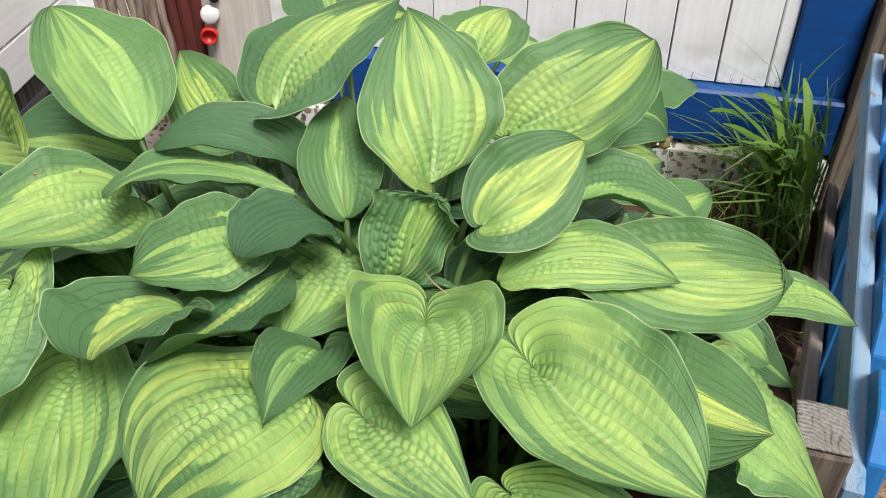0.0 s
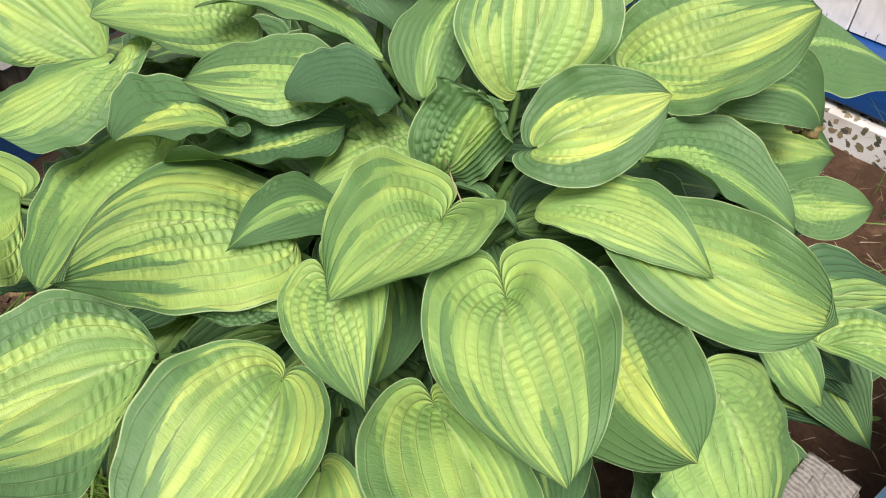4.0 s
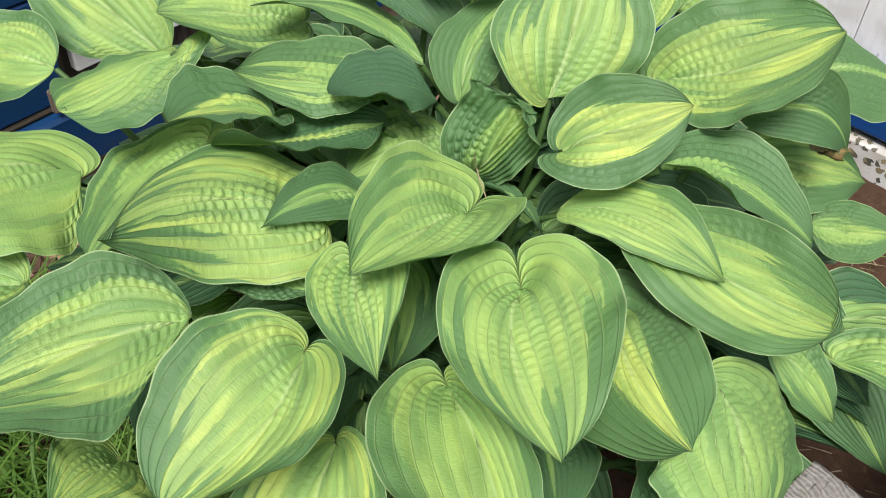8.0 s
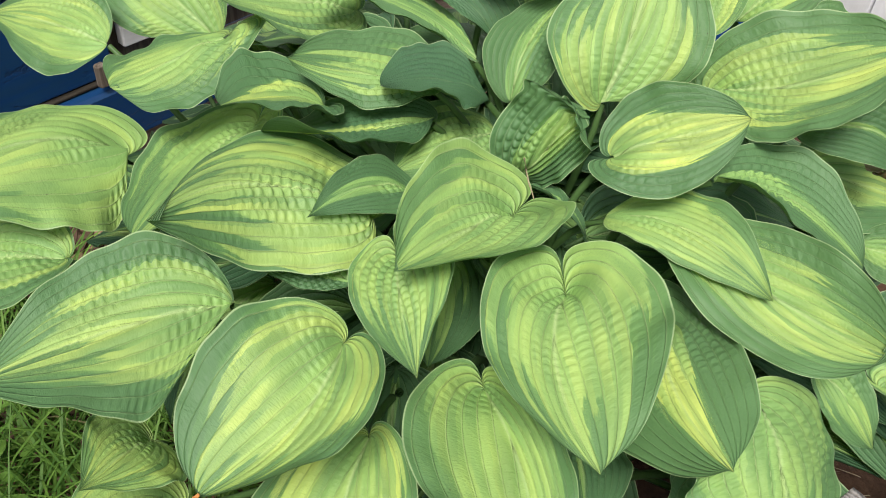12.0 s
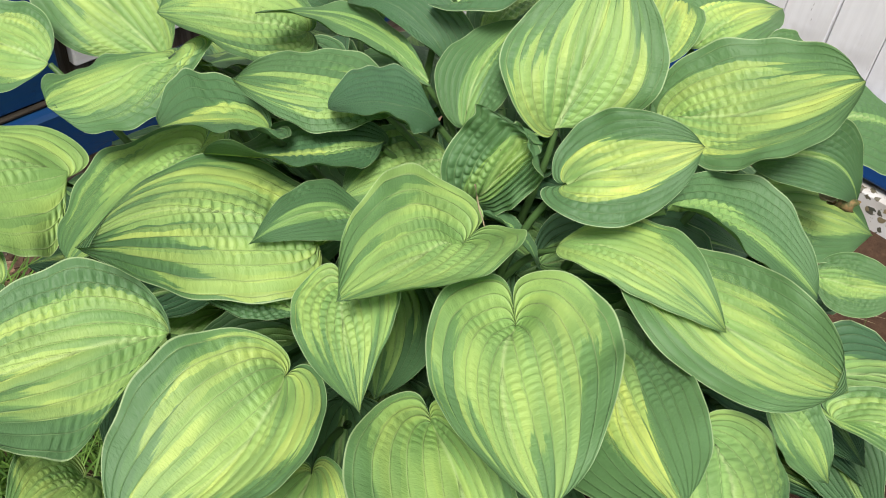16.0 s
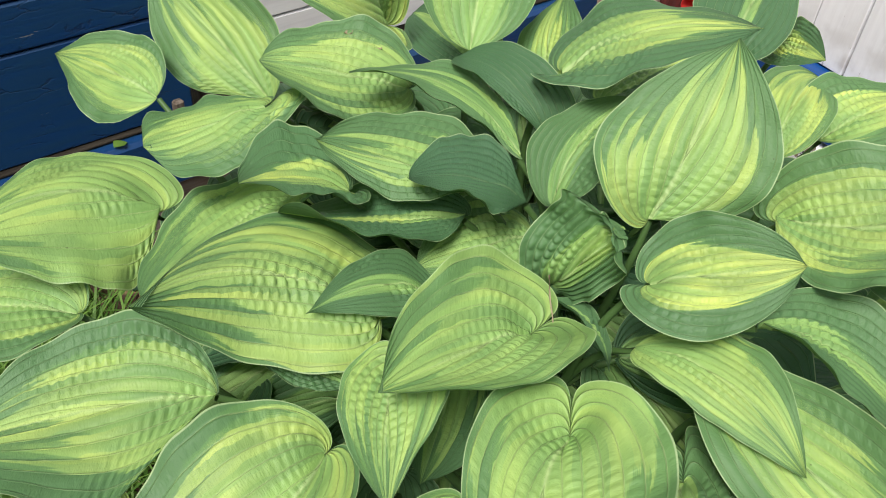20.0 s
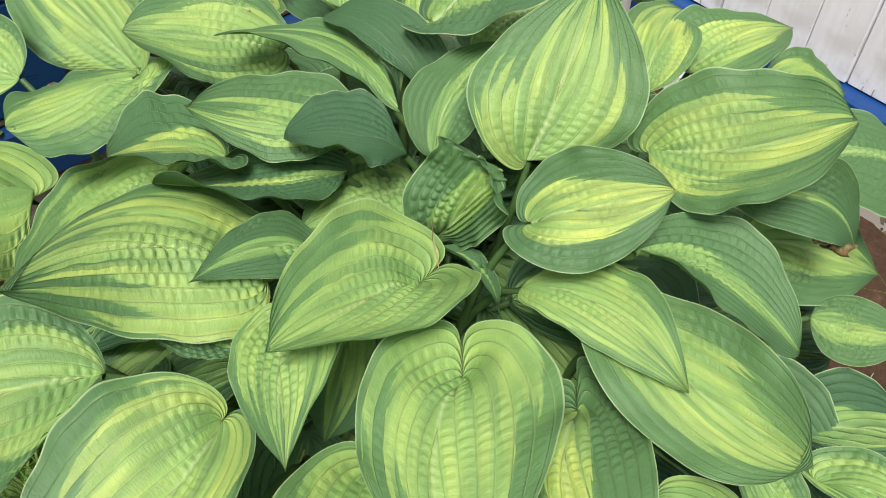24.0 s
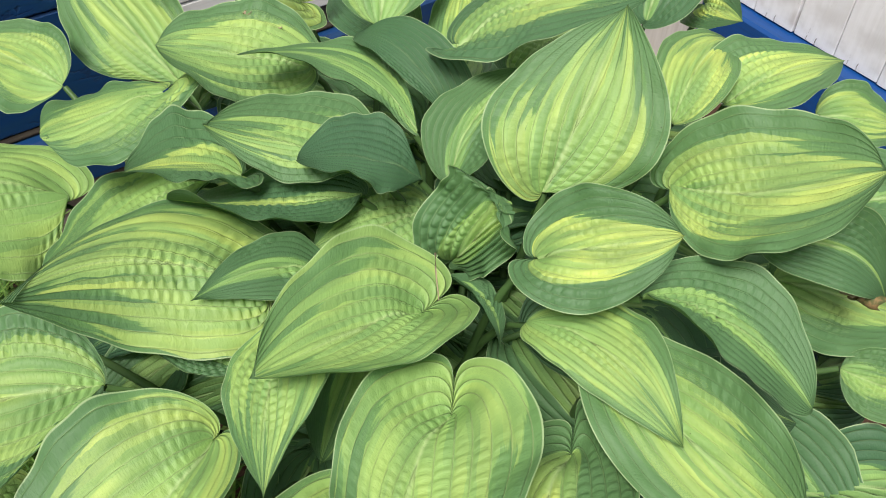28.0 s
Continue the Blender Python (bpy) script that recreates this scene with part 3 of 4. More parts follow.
def leaf(base, tip, width, lean, cup=(0.1, 0.1), arch=0.08, lobe=0.09, wide=0.6, tone=0.5, dark=0.3, wave=0.04, puck=1.0, peak=0.34, bend=0.0, twist=0.0, skew=0.0, pleat=1.0, seed=1, stalk=True, res=(128, 121), curl=0.0):
    """One leaf. lean turns the blade about its midrib, away from facing the sky; cup lifts the left and right edge by that share of
    the width; arch lifts the midrib by that share of the length; lobe is the depth of the heart, one number or one for each side; wide,
    tone and dark say how far the pale middle reaches, how yellow it is and how blue the margin; bend curves the midrib sideways, twist
    turns the blade along it, skew makes one half wider than the other; puck is the depth of the dents between the veins."""
    b, t = Vector(base), Vector(tip)
    a = t - b
    length = a.length
    a.normalize()
    n = Vector((0, 0, 1))
    n = (n - a * n.dot(a)).normalized()
    n = Matrix.Rotation(radians(lean), 3, a) @ n
    s = n.cross(a)
    u, v, faces, loops = leaf_grid(*res)
    CANOPY.append((b, t, width))
    av = np.abs(v)
    pos = v > 0
    lo = np.where(pos, *lobe) if isinstance(lobe, tuple) else lobe + 0 * v
    q_ = 0.5 * (1 - peak) / peak
    prof = u ** 0.5 * (1 - u) ** q_ / (peak ** 0.5 * (1 - peak) ** q_)
    # lobed leaves close their notch: the outer veins run back before they spread
    s1 = np.minimum(1, u / peak)
    prof = prof * (s1 * np.exp(1 - s1)) ** (0.70 * np.clip(lo / 0.25, 0, 1) * av ** 2)
    lb = ((u / 0.10) * np.exp(1 - u / 0.10)) ** 0.3
    rs = np.random.RandomState(seed)
    ph = rs.uniform(0, 6.3, 6)
    flat = np.minimum(1, prof)
    side = width / 2 * v * prof * (1 + skew * np.where(pos, 1, -1)) * (1 + 0.026 * np.sin(9 * u + ph[0] + pos * 2.0) * av ** 4)
    fwd = length * (u - lo * av ** 1.5 * lb)
    cupw = np.where(pos, cup[0], cup[1])
    up = cupw * width * av ** 1.5 * prof
    # wavy rim, then pleats between the veins, deepest towards the stalk
    up = up + wave * width * av ** 2.5 * np.sin(2 * np.pi * (1.7 * u + 0.25 * pos) + ph[1]) * flat
    up = up + 0.38 * wave * width * av ** 4 * np.sin(2 * np.pi * 4.6 * u + ph[2] + 2.4 * pos) * flat
    up = up + 0.010 * width * soft_noise(u * 7, v * 3.0, seed + 7) * flat
    lanes = 7.4 * av ** 0.92 + 2.2 * (1 - u) ** 2 * np.exp(-2 * av)
    rib = np.abs(np.sin(np.pi * lanes))
    up = up + pleat * 0.0052 * rib ** 0.6 * flat * (1 - u) ** 0.55 * (1 - 0.25 * av)
    # dents: rows of small hollows along each lane
    lane = np.floor(lanes)
    step = lane * 2.39 + np.where(pos, 0.0, 1.3) + seed
    along = u * length / 0.0070 + 0.45 * soft_noise(u * 9, lane * 1.7, seed + 3)
    hollow = (0.5 - 0.5 * np.cos(2 * np.pi * along + step)) ** 2.2
    spread = np.clip(0.34 + 1.3 * soft_noise(u * 6, v * 3.1, seed + 11), 0, 1) * np.clip((0.80 - u) / 0.45, 0, 1)
    up = up - puck * 0.0034 * rib ** 0.9 * hollow * spread * flat * (1 - av ** 6)
    up = up - 0.012 * length * np.exp(-(v / 0.06) ** 2) * (1 - u)
    # the blade sinks into a funnel where the stalk joins it
    up = up - 0.075 * length * np.clip(lo / 0.2, 0, 1) * np.exp(-(fwd ** 2 + side ** 2) / (0.13 * length) ** 2)
    if curl:
        # a withered tip that rolls up and crumples
        k = np.clip((u - 0.62) / 0.38, 0, 1) ** 1.5
        fwd = fwd - curl * length * 0.30 * k
        up = up + curl * width * (0.34 * k + 0.16 * k * np.sin(11 * v + 9 * u) + 0.10 * k * np.sin(23 * v - 31 * u))
        side = side * (1 + 0.5 * k * np.sin(19 * u)) + curl * width * 0.10 * k * np.sin(26 * u + 7 * v)
        up = up + curl * width * 0.05 * av ** 3 * np.sin(34 * u + 5 * np.sign(v)) * prof
    tw = np.radians(twist) * (u - 0.35)
    side, up = side * np.cos(tw) - up * np.sin(tw), side * np.sin(tw) + up * np.cos(tw)
    side, up = side + bend * length * 4 * u * (1 - u), up + arch * length * 4 * u * (1 - u)
    pts = np.array(b - CROWN)[None, None, :] + fwd[..., None] * np.array(a) + side[..., None] * np.array(s) + up[..., None] * np.array(n)
    me = bpy.data.meshes.new("leaf")
    me.from_pydata(pts.reshape(-1, 3).tolist(), [], faces)
    me.materials.append(LEAF)
    me.polygons.foreach_set("use_smooth", [True] * len(faces))
    coord = np.stack([u, v * 0.5 + 0.5], -1).reshape(-1, 2)
    for name, data in (("blade", coord[loops]), ("tint", np.tile([wide, tone], (len(loops), 1))), ("kind", np.tile([dark, (seed * 0.137) % 1], (len(loops), 1))), ("lanes", np.stack([lanes, side / width + 0.5], -1).reshape(-1, 2)[loops])):
        me.uv_layers.new(name=name).data.foreach_set("uv", data.reshape(-1))
    me.update()
    ob = new("leaf", me)
    ob.parent = hosta
    if stalk:
        foot = Vector((0.09 * math.cos(seed * 2.4), 0.09 * math.sin(seed * 2.4), 0))
        top = b - CROWN
        sink = 0.075 * length * min(1.0, max(0.0, float(lo.max())) / 0.2)
        back = (a * -0.8 + Vector((0, 0, -0.6))).normalized()
        c1 = foot.lerp(top, 0.45) + Vector((0, 0, 0.10))
        c2 = top - n * sink + back * 0.09
        line = [foot * (1 - k) ** 3 + c1 * (3 * k * (1 - k) ** 2) + c2 * (3 * k * k * (1 - k)) + (top - n * (0.003 + sink)) * k ** 3 for k in [i / 12 for i in range(13)]]
        shade_smooth(part("petiole", tube(line, [0.0062 - 0.0034 * i / 12 for i in range(13)]), STALK, ob))
    return ob


leaf((-0.037, 0.708, 0.582), (-0.063, 0.819, 0.694), 0.138, 16, (0.05, 0.06), 0.05, lobe=(0.12, -0.05), peak=0.35, bend=-0.01, twist=-38, skew=0.00, wide=0.70, tone=0.45, dark=0.3, puck=0.6, seed=1)
leaf((0.001, 0.651, 0.579), (0.088, 0.699, 0.628), 0.092, 33, (0.09, 0.03), 0.01, lobe=(0.13, 0.25), peak=0.44, bend=-0.01, twist=23, skew=-0.02, wide=0.46, tone=1, dark=0.5, puck=0.45, seed=2)
leaf((-0.073, 0.642, 0.520), (-0.024, 0.668, 0.609), 0.079, 72, (0.16, -0.01), -0.01, lobe=(0.14, 0.12), peak=0.53, bend=0.02, twist=-51, skew=0.29, wide=0.4, tone=0.3, dark=0.45, puck=1.2, wave=0.13, curl=0.45, pleat=2.3, seed=3)
leaf((-0.045, 0.583, 0.542), (-0.052, 0.431, 0.578), 0.120, -3, (0.24, 0.27), 0.00, lobe=(0.24, 0.30), peak=0.39, bend=-0.00, twist=-2, skew=0.01, wide=1.05, tone=0.3, dark=0.05, puck=0.6, seed=4)
leaf((0.036, 0.528, 0.545), (0.134, 0.402, 0.545), 0.130, 8, (0.17, 0.13), 0.04, lobe=(0.29, 0.32), peak=0.43, bend=-0.11, twist=3, skew=0.24, wide=0.82, tone=0.35, dark=0.25, puck=0.9, seed=5)
leaf((0.029, 0.785, 0.588), (0.164, 0.819, 0.664), 0.128, 25, (0.19, 0.10), -0.03, lobe=(0.18, -0.01), peak=0.47, bend=-0.07, twist=-9, skew=-0.03, wide=0.55, tone=0.68, dark=0.35, puck=0.6, seed=6)
leaf((0.016, 0.634, 0.530), (0.165, 0.617, 0.542), 0.073, 4, (0.08, -0.06), 0.10, lobe=(0.03, -0.01), peak=0.36, bend=0.08, twist=42, skew=0.08, wide=0.95, tone=0.4, dark=0.15, puck=0.7, seed=7)
leaf((0.108, 0.636, 0.543), (0.254, 0.609, 0.551), 0.103, 27, (0.03, 0.20), -0.10, lobe=(0.45, 0.36), peak=0.51, bend=-0.01, twist=46, skew=0.06, wide=0.62, tone=0.45, dark=0.25, puck=0.8, seed=8)
leaf((0.267, 0.699, 0.437), (0.362, 0.671, 0.441), 0.051, 26, (-0.06, -0.09), 0.01, lobe=(0.27, 0.29), peak=0.38, bend=0.22, twist=14, skew=0.08, wide=0.7, tone=0.3, dark=0.1, seed=9)
leaf((0.103, 0.589, 0.506), (0.199, 0.465, 0.533), 0.126, 9, (-0.14, -0.35), 0.05, lobe=(0.39, 0.24), peak=0.42, bend=-0.13, twist=45, skew=-0.00, wide=0.24, tone=0.95, dark=0.3, puck=0.7, seed=10)
leaf((0.188, 0.558, 0.506), (0.262, 0.454, 0.439), 0.177, -26, (-0.17, -0.09), 0.05, lobe=(0.18, -0.30), peak=0.27, bend=0.07, twist=-5, skew=0.15, wide=0.9, tone=0.25, dark=0.1, seed=11)
leaf((0.220, 0.661, 0.459), (0.284, 0.660, 0.403), 0.057, 18, (0.04, 0.03), 0.06, lobe=(0.17, 0.17), peak=0.36, bend=-0.02, twist=5, skew=0.00, wide=0.6, tone=0.3, dark=0.2, seed=12)
leaf((0.197, 0.559, 0.383), (0.203, 0.426, 0.408), 0.109, -23, (0.03, 0.06), 0.05, lobe=(0.11, 0.12), peak=0.42, bend=0.04, twist=7, skew=0.04, wide=-0.5, tone=0.1, dark=0.8, seed=13)
leaf((0.017, 0.454, 0.486), (0.136, 0.348, 0.469), 0.108, 7, (0.18, 0.26), 0.05, lobe=(0.12, 0.21), peak=0.50, bend=0.06, twist=-34, skew=-0.43, wide=0.8, tone=0.4, dark=0.25, puck=0.8, seed=14)
leaf((0.050, 0.457, 0.326), (0.130, 0.320, 0.402), 0.163, 17, (-0.06, -0.08), 0.04, lobe=(0.05, 0.05), peak=0.40, bend=-0.08, twist=-10, skew=0.00, wide=0.5, tone=0.3, dark=0.4, seed=15)
leaf((-0.081, 0.410, 0.503), (-0.080, 0.263, 0.478), 0.126, -4, (0.22, 0.29), 0.04, lobe=(0.15, 0.13), peak=0.47, bend=0.13, twist=22, skew=-0.22, wide=0.68, tone=0.55, dark=0.45, puck=1.1, seed=16)
leaf((-0.086, 0.479, 0.536), (-0.005, 0.401, 0.525), 0.086, 24, (-0.06, -0.04), 0.07, lobe=(0.42, 0.28), peak=0.33, bend=-0.00, twist=14, skew=0.07, wide=0.85, tone=0.3, dark=0.35, seed=17)
leaf((-0.132, 0.502, 0.542), (-0.193, 0.342, 0.605), 0.126, -15, (-0.29, -0.11), -0.04, lobe=(0.06, 0.38), peak=0.34, bend=-0.20, twist=-18, skew=0.01, wide=0.85, tone=0.5, dark=0.45, puck=2, seed=18)
leaf((-0.127, 0.557, 0.529), (-0.151, 0.450, 0.558), 0.068, -8, (-0.05, 0.03), 0.08, lobe=(0.28, 0.13), peak=0.31, bend=-0.07, twist=-19, skew=0.06, wide=0.3, tone=0.1, dark=0.6, seed=19)
leaf((-0.161, 0.377, 0.517), (-0.234, 0.220, 0.522), 0.140, -14, (0.15, 0.12), 0.04, lobe=(-0.25, 0.04), peak=0.38, bend=-0.02, twist=23, skew=0.13, wide=0.62, tone=0.5, dark=0.45, puck=2, seed=20)
leaf((-0.405, 0.473, 0.484), (-0.413, 0.292, 0.528), 0.152, -16, (-0.22, -0.12), 0.03, lobe=(-0.10, 0.23), peak=0.32, bend=-0.17, twist=23, skew=0.19, wide=0.9, tone=0.35, dark=0.25, puck=2, seed=21)
leaf((-0.325, 0.556, 0.513), (-0.302, 0.393, 0.485), 0.148, 15, (0.07, -0.01), -0.00, lobe=(0.21, 0.23), peak=0.44, bend=0.01, twist=0, skew=-0.09, wide=0.8, tone=0.3, dark=0.4, seed=22)
leaf((-0.123, 0.656, 0.572), (-0.181, 0.577, 0.601), 0.096, 1, (0.04, 0.09), 0.13, lobe=(-0.15, -0.05), peak=0.45, bend=0.04, twist=24, skew=-0.16, wide=-0.5, tone=0.1, dark=0.9, puck=0.4, seed=23)
leaf((-0.163, 0.631, 0.591), (-0.252, 0.539, 0.616), 0.092, 3, (-0.15, 0.13), -0.08, lobe=(0.08, 0.23), peak=0.37, bend=-0.04, twist=-31, skew=-0.34, wide=0.55, tone=0.3, dark=0.35, seed=24)
leaf((-0.302, 0.686, 0.584), (-0.383, 0.579, 0.610), 0.131, -23, (0.23, 0.06), 0.05, lobe=(0.10, 0.13), peak=0.47, bend=0.04, twist=21, skew=0.10, wide=0.75, tone=0.35, dark=0.4, seed=25)
leaf((-0.157, 0.684, 0.589), (-0.279, 0.597, 0.641), 0.082, 13, (-0.04, 0.11), 0.01, lobe=(0.04, -0.04), peak=0.46, bend=-0.38, twist=43, skew=-0.19, wide=0.5, tone=0.2, dark=0.35, seed=26)
leaf((-0.156, 0.728, 0.575), (-0.286, 0.730, 0.605), 0.051, -12, (0.16, 0.35), 0.19, lobe=(0.09, 0.32), peak=0.54, bend=-0.02, twist=-11, skew=-0.13, wide=-0.5, tone=0.1, dark=0.8, seed=27)
leaf((-0.357, 0.562, 0.589), (-0.392, 0.462, 0.563), 0.121, 6, (-0.09, -0.14), -0.07, lobe=(0.47, 0.16), peak=0.60, bend=-0.03, twist=-25, skew=-0.10, wide=0.7, tone=0.4, dark=0.45, puck=2, seed=28)
leaf((-0.225, 0.552, 0.578), (-0.259, 0.471, 0.600), 0.104, 35, (-0.16, 0.48), 0.02, lobe=(0.24, 0.10), peak=0.43, bend=-0.12, twist=33, skew=-0.13, wide=0.4, tone=0.7, dark=0.6, seed=29)
leaf((-0.156, 0.620, 0.558), (-0.234, 0.489, 0.578), 0.093, 8, (0.03, 0.13), -0.05, lobe=(-0.03, 0.08), peak=0.60, bend=0.01, twist=67, skew=-0.10, wide=0.15, tone=0.8, dark=0.8, seed=30)
leaf((-0.483, 0.525, 0.542), (-0.637, 0.495, 0.529), 0.099, -32, (-0.04, 0.02), 0.03, lobe=(0.02, -0.00), peak=0.32, bend=-0.03, twist=-20, skew=0.03, wide=0.62, tone=0.5, dark=0.4, seed=31)
leaf((-0.436, 0.624, 0.521), (-0.601, 0.608, 0.599), 0.120, -46, (0.04, 0.14), 0.04, lobe=(-0.16, -0.00), peak=0.42, bend=-0.02, twist=-7, skew=0.00, wide=0.75, tone=0.4, dark=0.35, seed=32)
leaf((-0.318, 0.787, 0.577), (-0.425, 0.911, 0.657), 0.125, 1, (0.20, 0.20), 0.04, lobe=0.00, peak=0.39, bend=-0.01, twist=8, wide=0.65, tone=0.25, dark=0.2, seed=33)
leaf((-0.436, 0.784, 0.561), (-0.435, 0.642, 0.651), 0.121, -52, (0.06, 0.22), 0.11, lobe=0.21, peak=0.40, bend=-0.06, twist=-5, wide=0.8, tone=0.7, dark=0.2, seed=34)
leaf((-0.183, 0.755, 0.638), (-0.069, 0.877, 0.681), 0.146, -4, (-0.08, -0.05), 0.07, lobe=(0.10, 0.22), peak=0.35, bend=0.05, twist=15, skew=0.11, wide=0.55, tone=0.6, dark=0.7, seed=35)
leaf((-0.115, 0.680, 0.565), (-0.122, 0.802, 0.617), 0.073, -2, (0.21, 0.24), 0.13, lobe=(0.08, 0.05), peak=0.31, bend=0.06, twist=0, skew=-0.16, wide=0.25, tone=0.2, dark=0.4, seed=36)
leaf((0.000, 0.915, 0.596), (0.046, 1.047, 0.599), 0.100, 3, (0.09, 0.09), 0.06, lobe=0.13, peak=0.32, bend=0.00, twist=5, wide=0.5, tone=0.6, dark=0.3, seed=37)
leaf((-0.150, 1.013, 0.578), (-0.180, 1.169, 0.621), 0.107, 6, (0.08, 0.02), 0.06, lobe=0.17, peak=0.33, bend=0.06, twist=2, wide=0.15, tone=0.3, dark=0.8, seed=38)
leaf((-0.237, 0.819, 0.561), (-0.307, 0.918, 0.607), 0.086, -39, (0.04, 0.04), 0.04, lobe=0.15, peak=0.38, bend=0.05, twist=3, wide=0.5, tone=0.5, dark=0.3, seed=39)
leaf((0.082, 0.680, 0.579), (0.209, 0.725, 0.522), 0.086, -9, (0.27, 0.10), 0.05, lobe=(0.08, 0.00), peak=0.44, bend=0.12, twist=43, skew=-0.03, wide=0.3, tone=0.2, dark=0.45, seed=40)
leaf((0.111, 0.801, 0.571), (0.201, 0.843, 0.543), 0.064, 45, (0.28, 0.06), 0.21, lobe=0.06, peak=0.37, bend=0.17, twist=8, wide=0.12, tone=0.3, dark=0.6, seed=41)
leaf((0.122, 0.853, 0.499), (0.228, 0.940, 0.455), 0.108, 38, (0.08, 0.03), 0.07, lobe=0.17, peak=0.34, bend=0.00, twist=-1, wide=0.5, tone=0.4, dark=0.4, seed=42)
leaf((0.197, 0.849, 0.448), (0.276, 0.892, 0.444), 0.063, 41, (0.06, 0.06), 0.06, lobe=0.00, peak=0.37, bend=-0.06, twist=-2, wide=0.4, tone=0.4, dark=0.3, seed=43)
leaf((0.140, 0.879, 0.596), (0.270, 0.995, 0.525), 0.121, 9, (-0.06, -0.09), 0.05, lobe=0.22, peak=0.34, bend=0.03, twist=-7, wide=0.1, tone=0.2, dark=0.4, seed=44)
leaf((-0.063, 0.627, 0.521), (0.015, 0.606, 0.521), 0.031, -32, (0.09, 0.04), 0.11, lobe=(0.12, 0.12), peak=0.33, bend=0.11, twist=-6, skew=0.10, wide=0.2, tone=0.2, dark=0.6, seed=45)
leaf((-0.119, 0.664, 0.537), (-0.157, 0.565, 0.528), 0.104, -9, (-0.05, -0.02), 0.03, lobe=(0.10, 0.08), peak=0.38, bend=0.02, twist=-1, skew=-0.01, wide=0.7, tone=0.3, dark=0.2, seed=46)
leaf((-0.118, 0.468, 0.493), (-0.214, 0.430, 0.495), 0.066, -7, (0.08, 0.08), 0.07, lobe=(-0.02, 0.02), peak=0.34, bend=0.01, twist=-3, skew=-0.23, wide=0.3, tone=0.1, dark=0.6, seed=47)
leaf((-0.131, 0.599, 0.426), (-0.046, 0.474, 0.434), 0.111, -21, (0.05, 0.08), 0.07, lobe=(0.18, 0.18), peak=0.39, bend=0.00, twist=-4, skew=0.00, wide=0.5, tone=0.2, dark=0.6, seed=48)
leaf((-0.208, 0.310, 0.374), (-0.184, 0.230, 0.419), 0.093, -11, (-0.11, 0.08), 0.06, lobe=(0.10, 0.14), peak=0.29, bend=0.01, twist=-0, skew=0.01, wide=0.95, tone=0.5, dark=0.1, puck=0.3, pleat=0.6, seed=49)
leaf((-0.178, 0.303, 0.309), (-0.183, 0.180, 0.347), 0.103, -5, (0.12, 0.10), 0.11, lobe=(0.17, 0.16), peak=0.34, bend=-0.05, twist=9, skew=-0.02, wide=0.95, tone=0.5, dark=0.1, puck=0.3, pleat=0.6, seed=50)
leaf((-0.042, 0.391, 0.438), (0.041, 0.245, 0.398), 0.130, 6, (0.03, 0.05), 0.03, lobe=(0.12, 0.09), peak=0.56, bend=-0.04, twist=-9, skew=-0.07, wide=0.68, tone=0.7, dark=0.35, puck=0.4, seed=51)
leaf((-0.363, 0.359, 0.455), (-0.490, 0.236, 0.420), 0.128, -6, (0.06, 0.05), 0.06, lobe=(0.10, 0.10), peak=0.38, bend=0.00, twist=0, skew=0.00, wide=0.7, tone=0.4, dark=0.4, puck=1.2, seed=52)
leaf((-0.143, 1.120, 0.554), (-0.070, 1.066, 0.582), 0.065, 46, (0.07, 0.04), 0.07, lobe=0.17, peak=0.37, bend=-0.04, twist=3, wide=0.4, tone=0.9, dark=0.7, seed=53)
leaf((-0.017, 0.857, 0.591), (-0.043, 0.982, 0.607), 0.071, 11, (0.18, 0.10), 0.11, lobe=0.07, peak=0.38, bend=0.06, twist=4, wide=0.7, tone=0.7, dark=0.1, seed=54)
leaf((0.043, 0.564, 0.351), (0.129, 0.454, 0.368), 0.103, -23, (0.05, 0.08), 0.09, lobe=(0.13, 0.13), peak=0.35, bend=0.01, twist=3, skew=0.00, wide=0.1, tone=0.1, dark=0.7, seed=55)
leaf((0.040, 1.053, 0.530), (0.104, 1.132, 0.507), 0.075, 29, (0.11, 0.07), 0.07, lobe=0.05, peak=0.35, bend=-0.01, twist=-5, wide=0.6, tone=0.5, dark=0.3, seed=56)
leaf((-0.361, 0.872, 0.502), (-0.519, 0.899, 0.500), 0.097, -30, (0.14, 0.19), 0.13, lobe=(0.11, 0.11), peak=0.41, bend=-0.01, twist=-7, skew=0.00, wide=0.2, tone=0.3, dark=0.8, seed=57)
leaf((-0.208, 0.869, 0.552), (-0.177, 1.010, 0.567), 0.098, -7, (0.03, 0.07), 0.07, lobe=0.16, peak=0.37, bend=-0.04, twist=5, wide=0.4, tone=0.4, dark=0.6, seed=58)


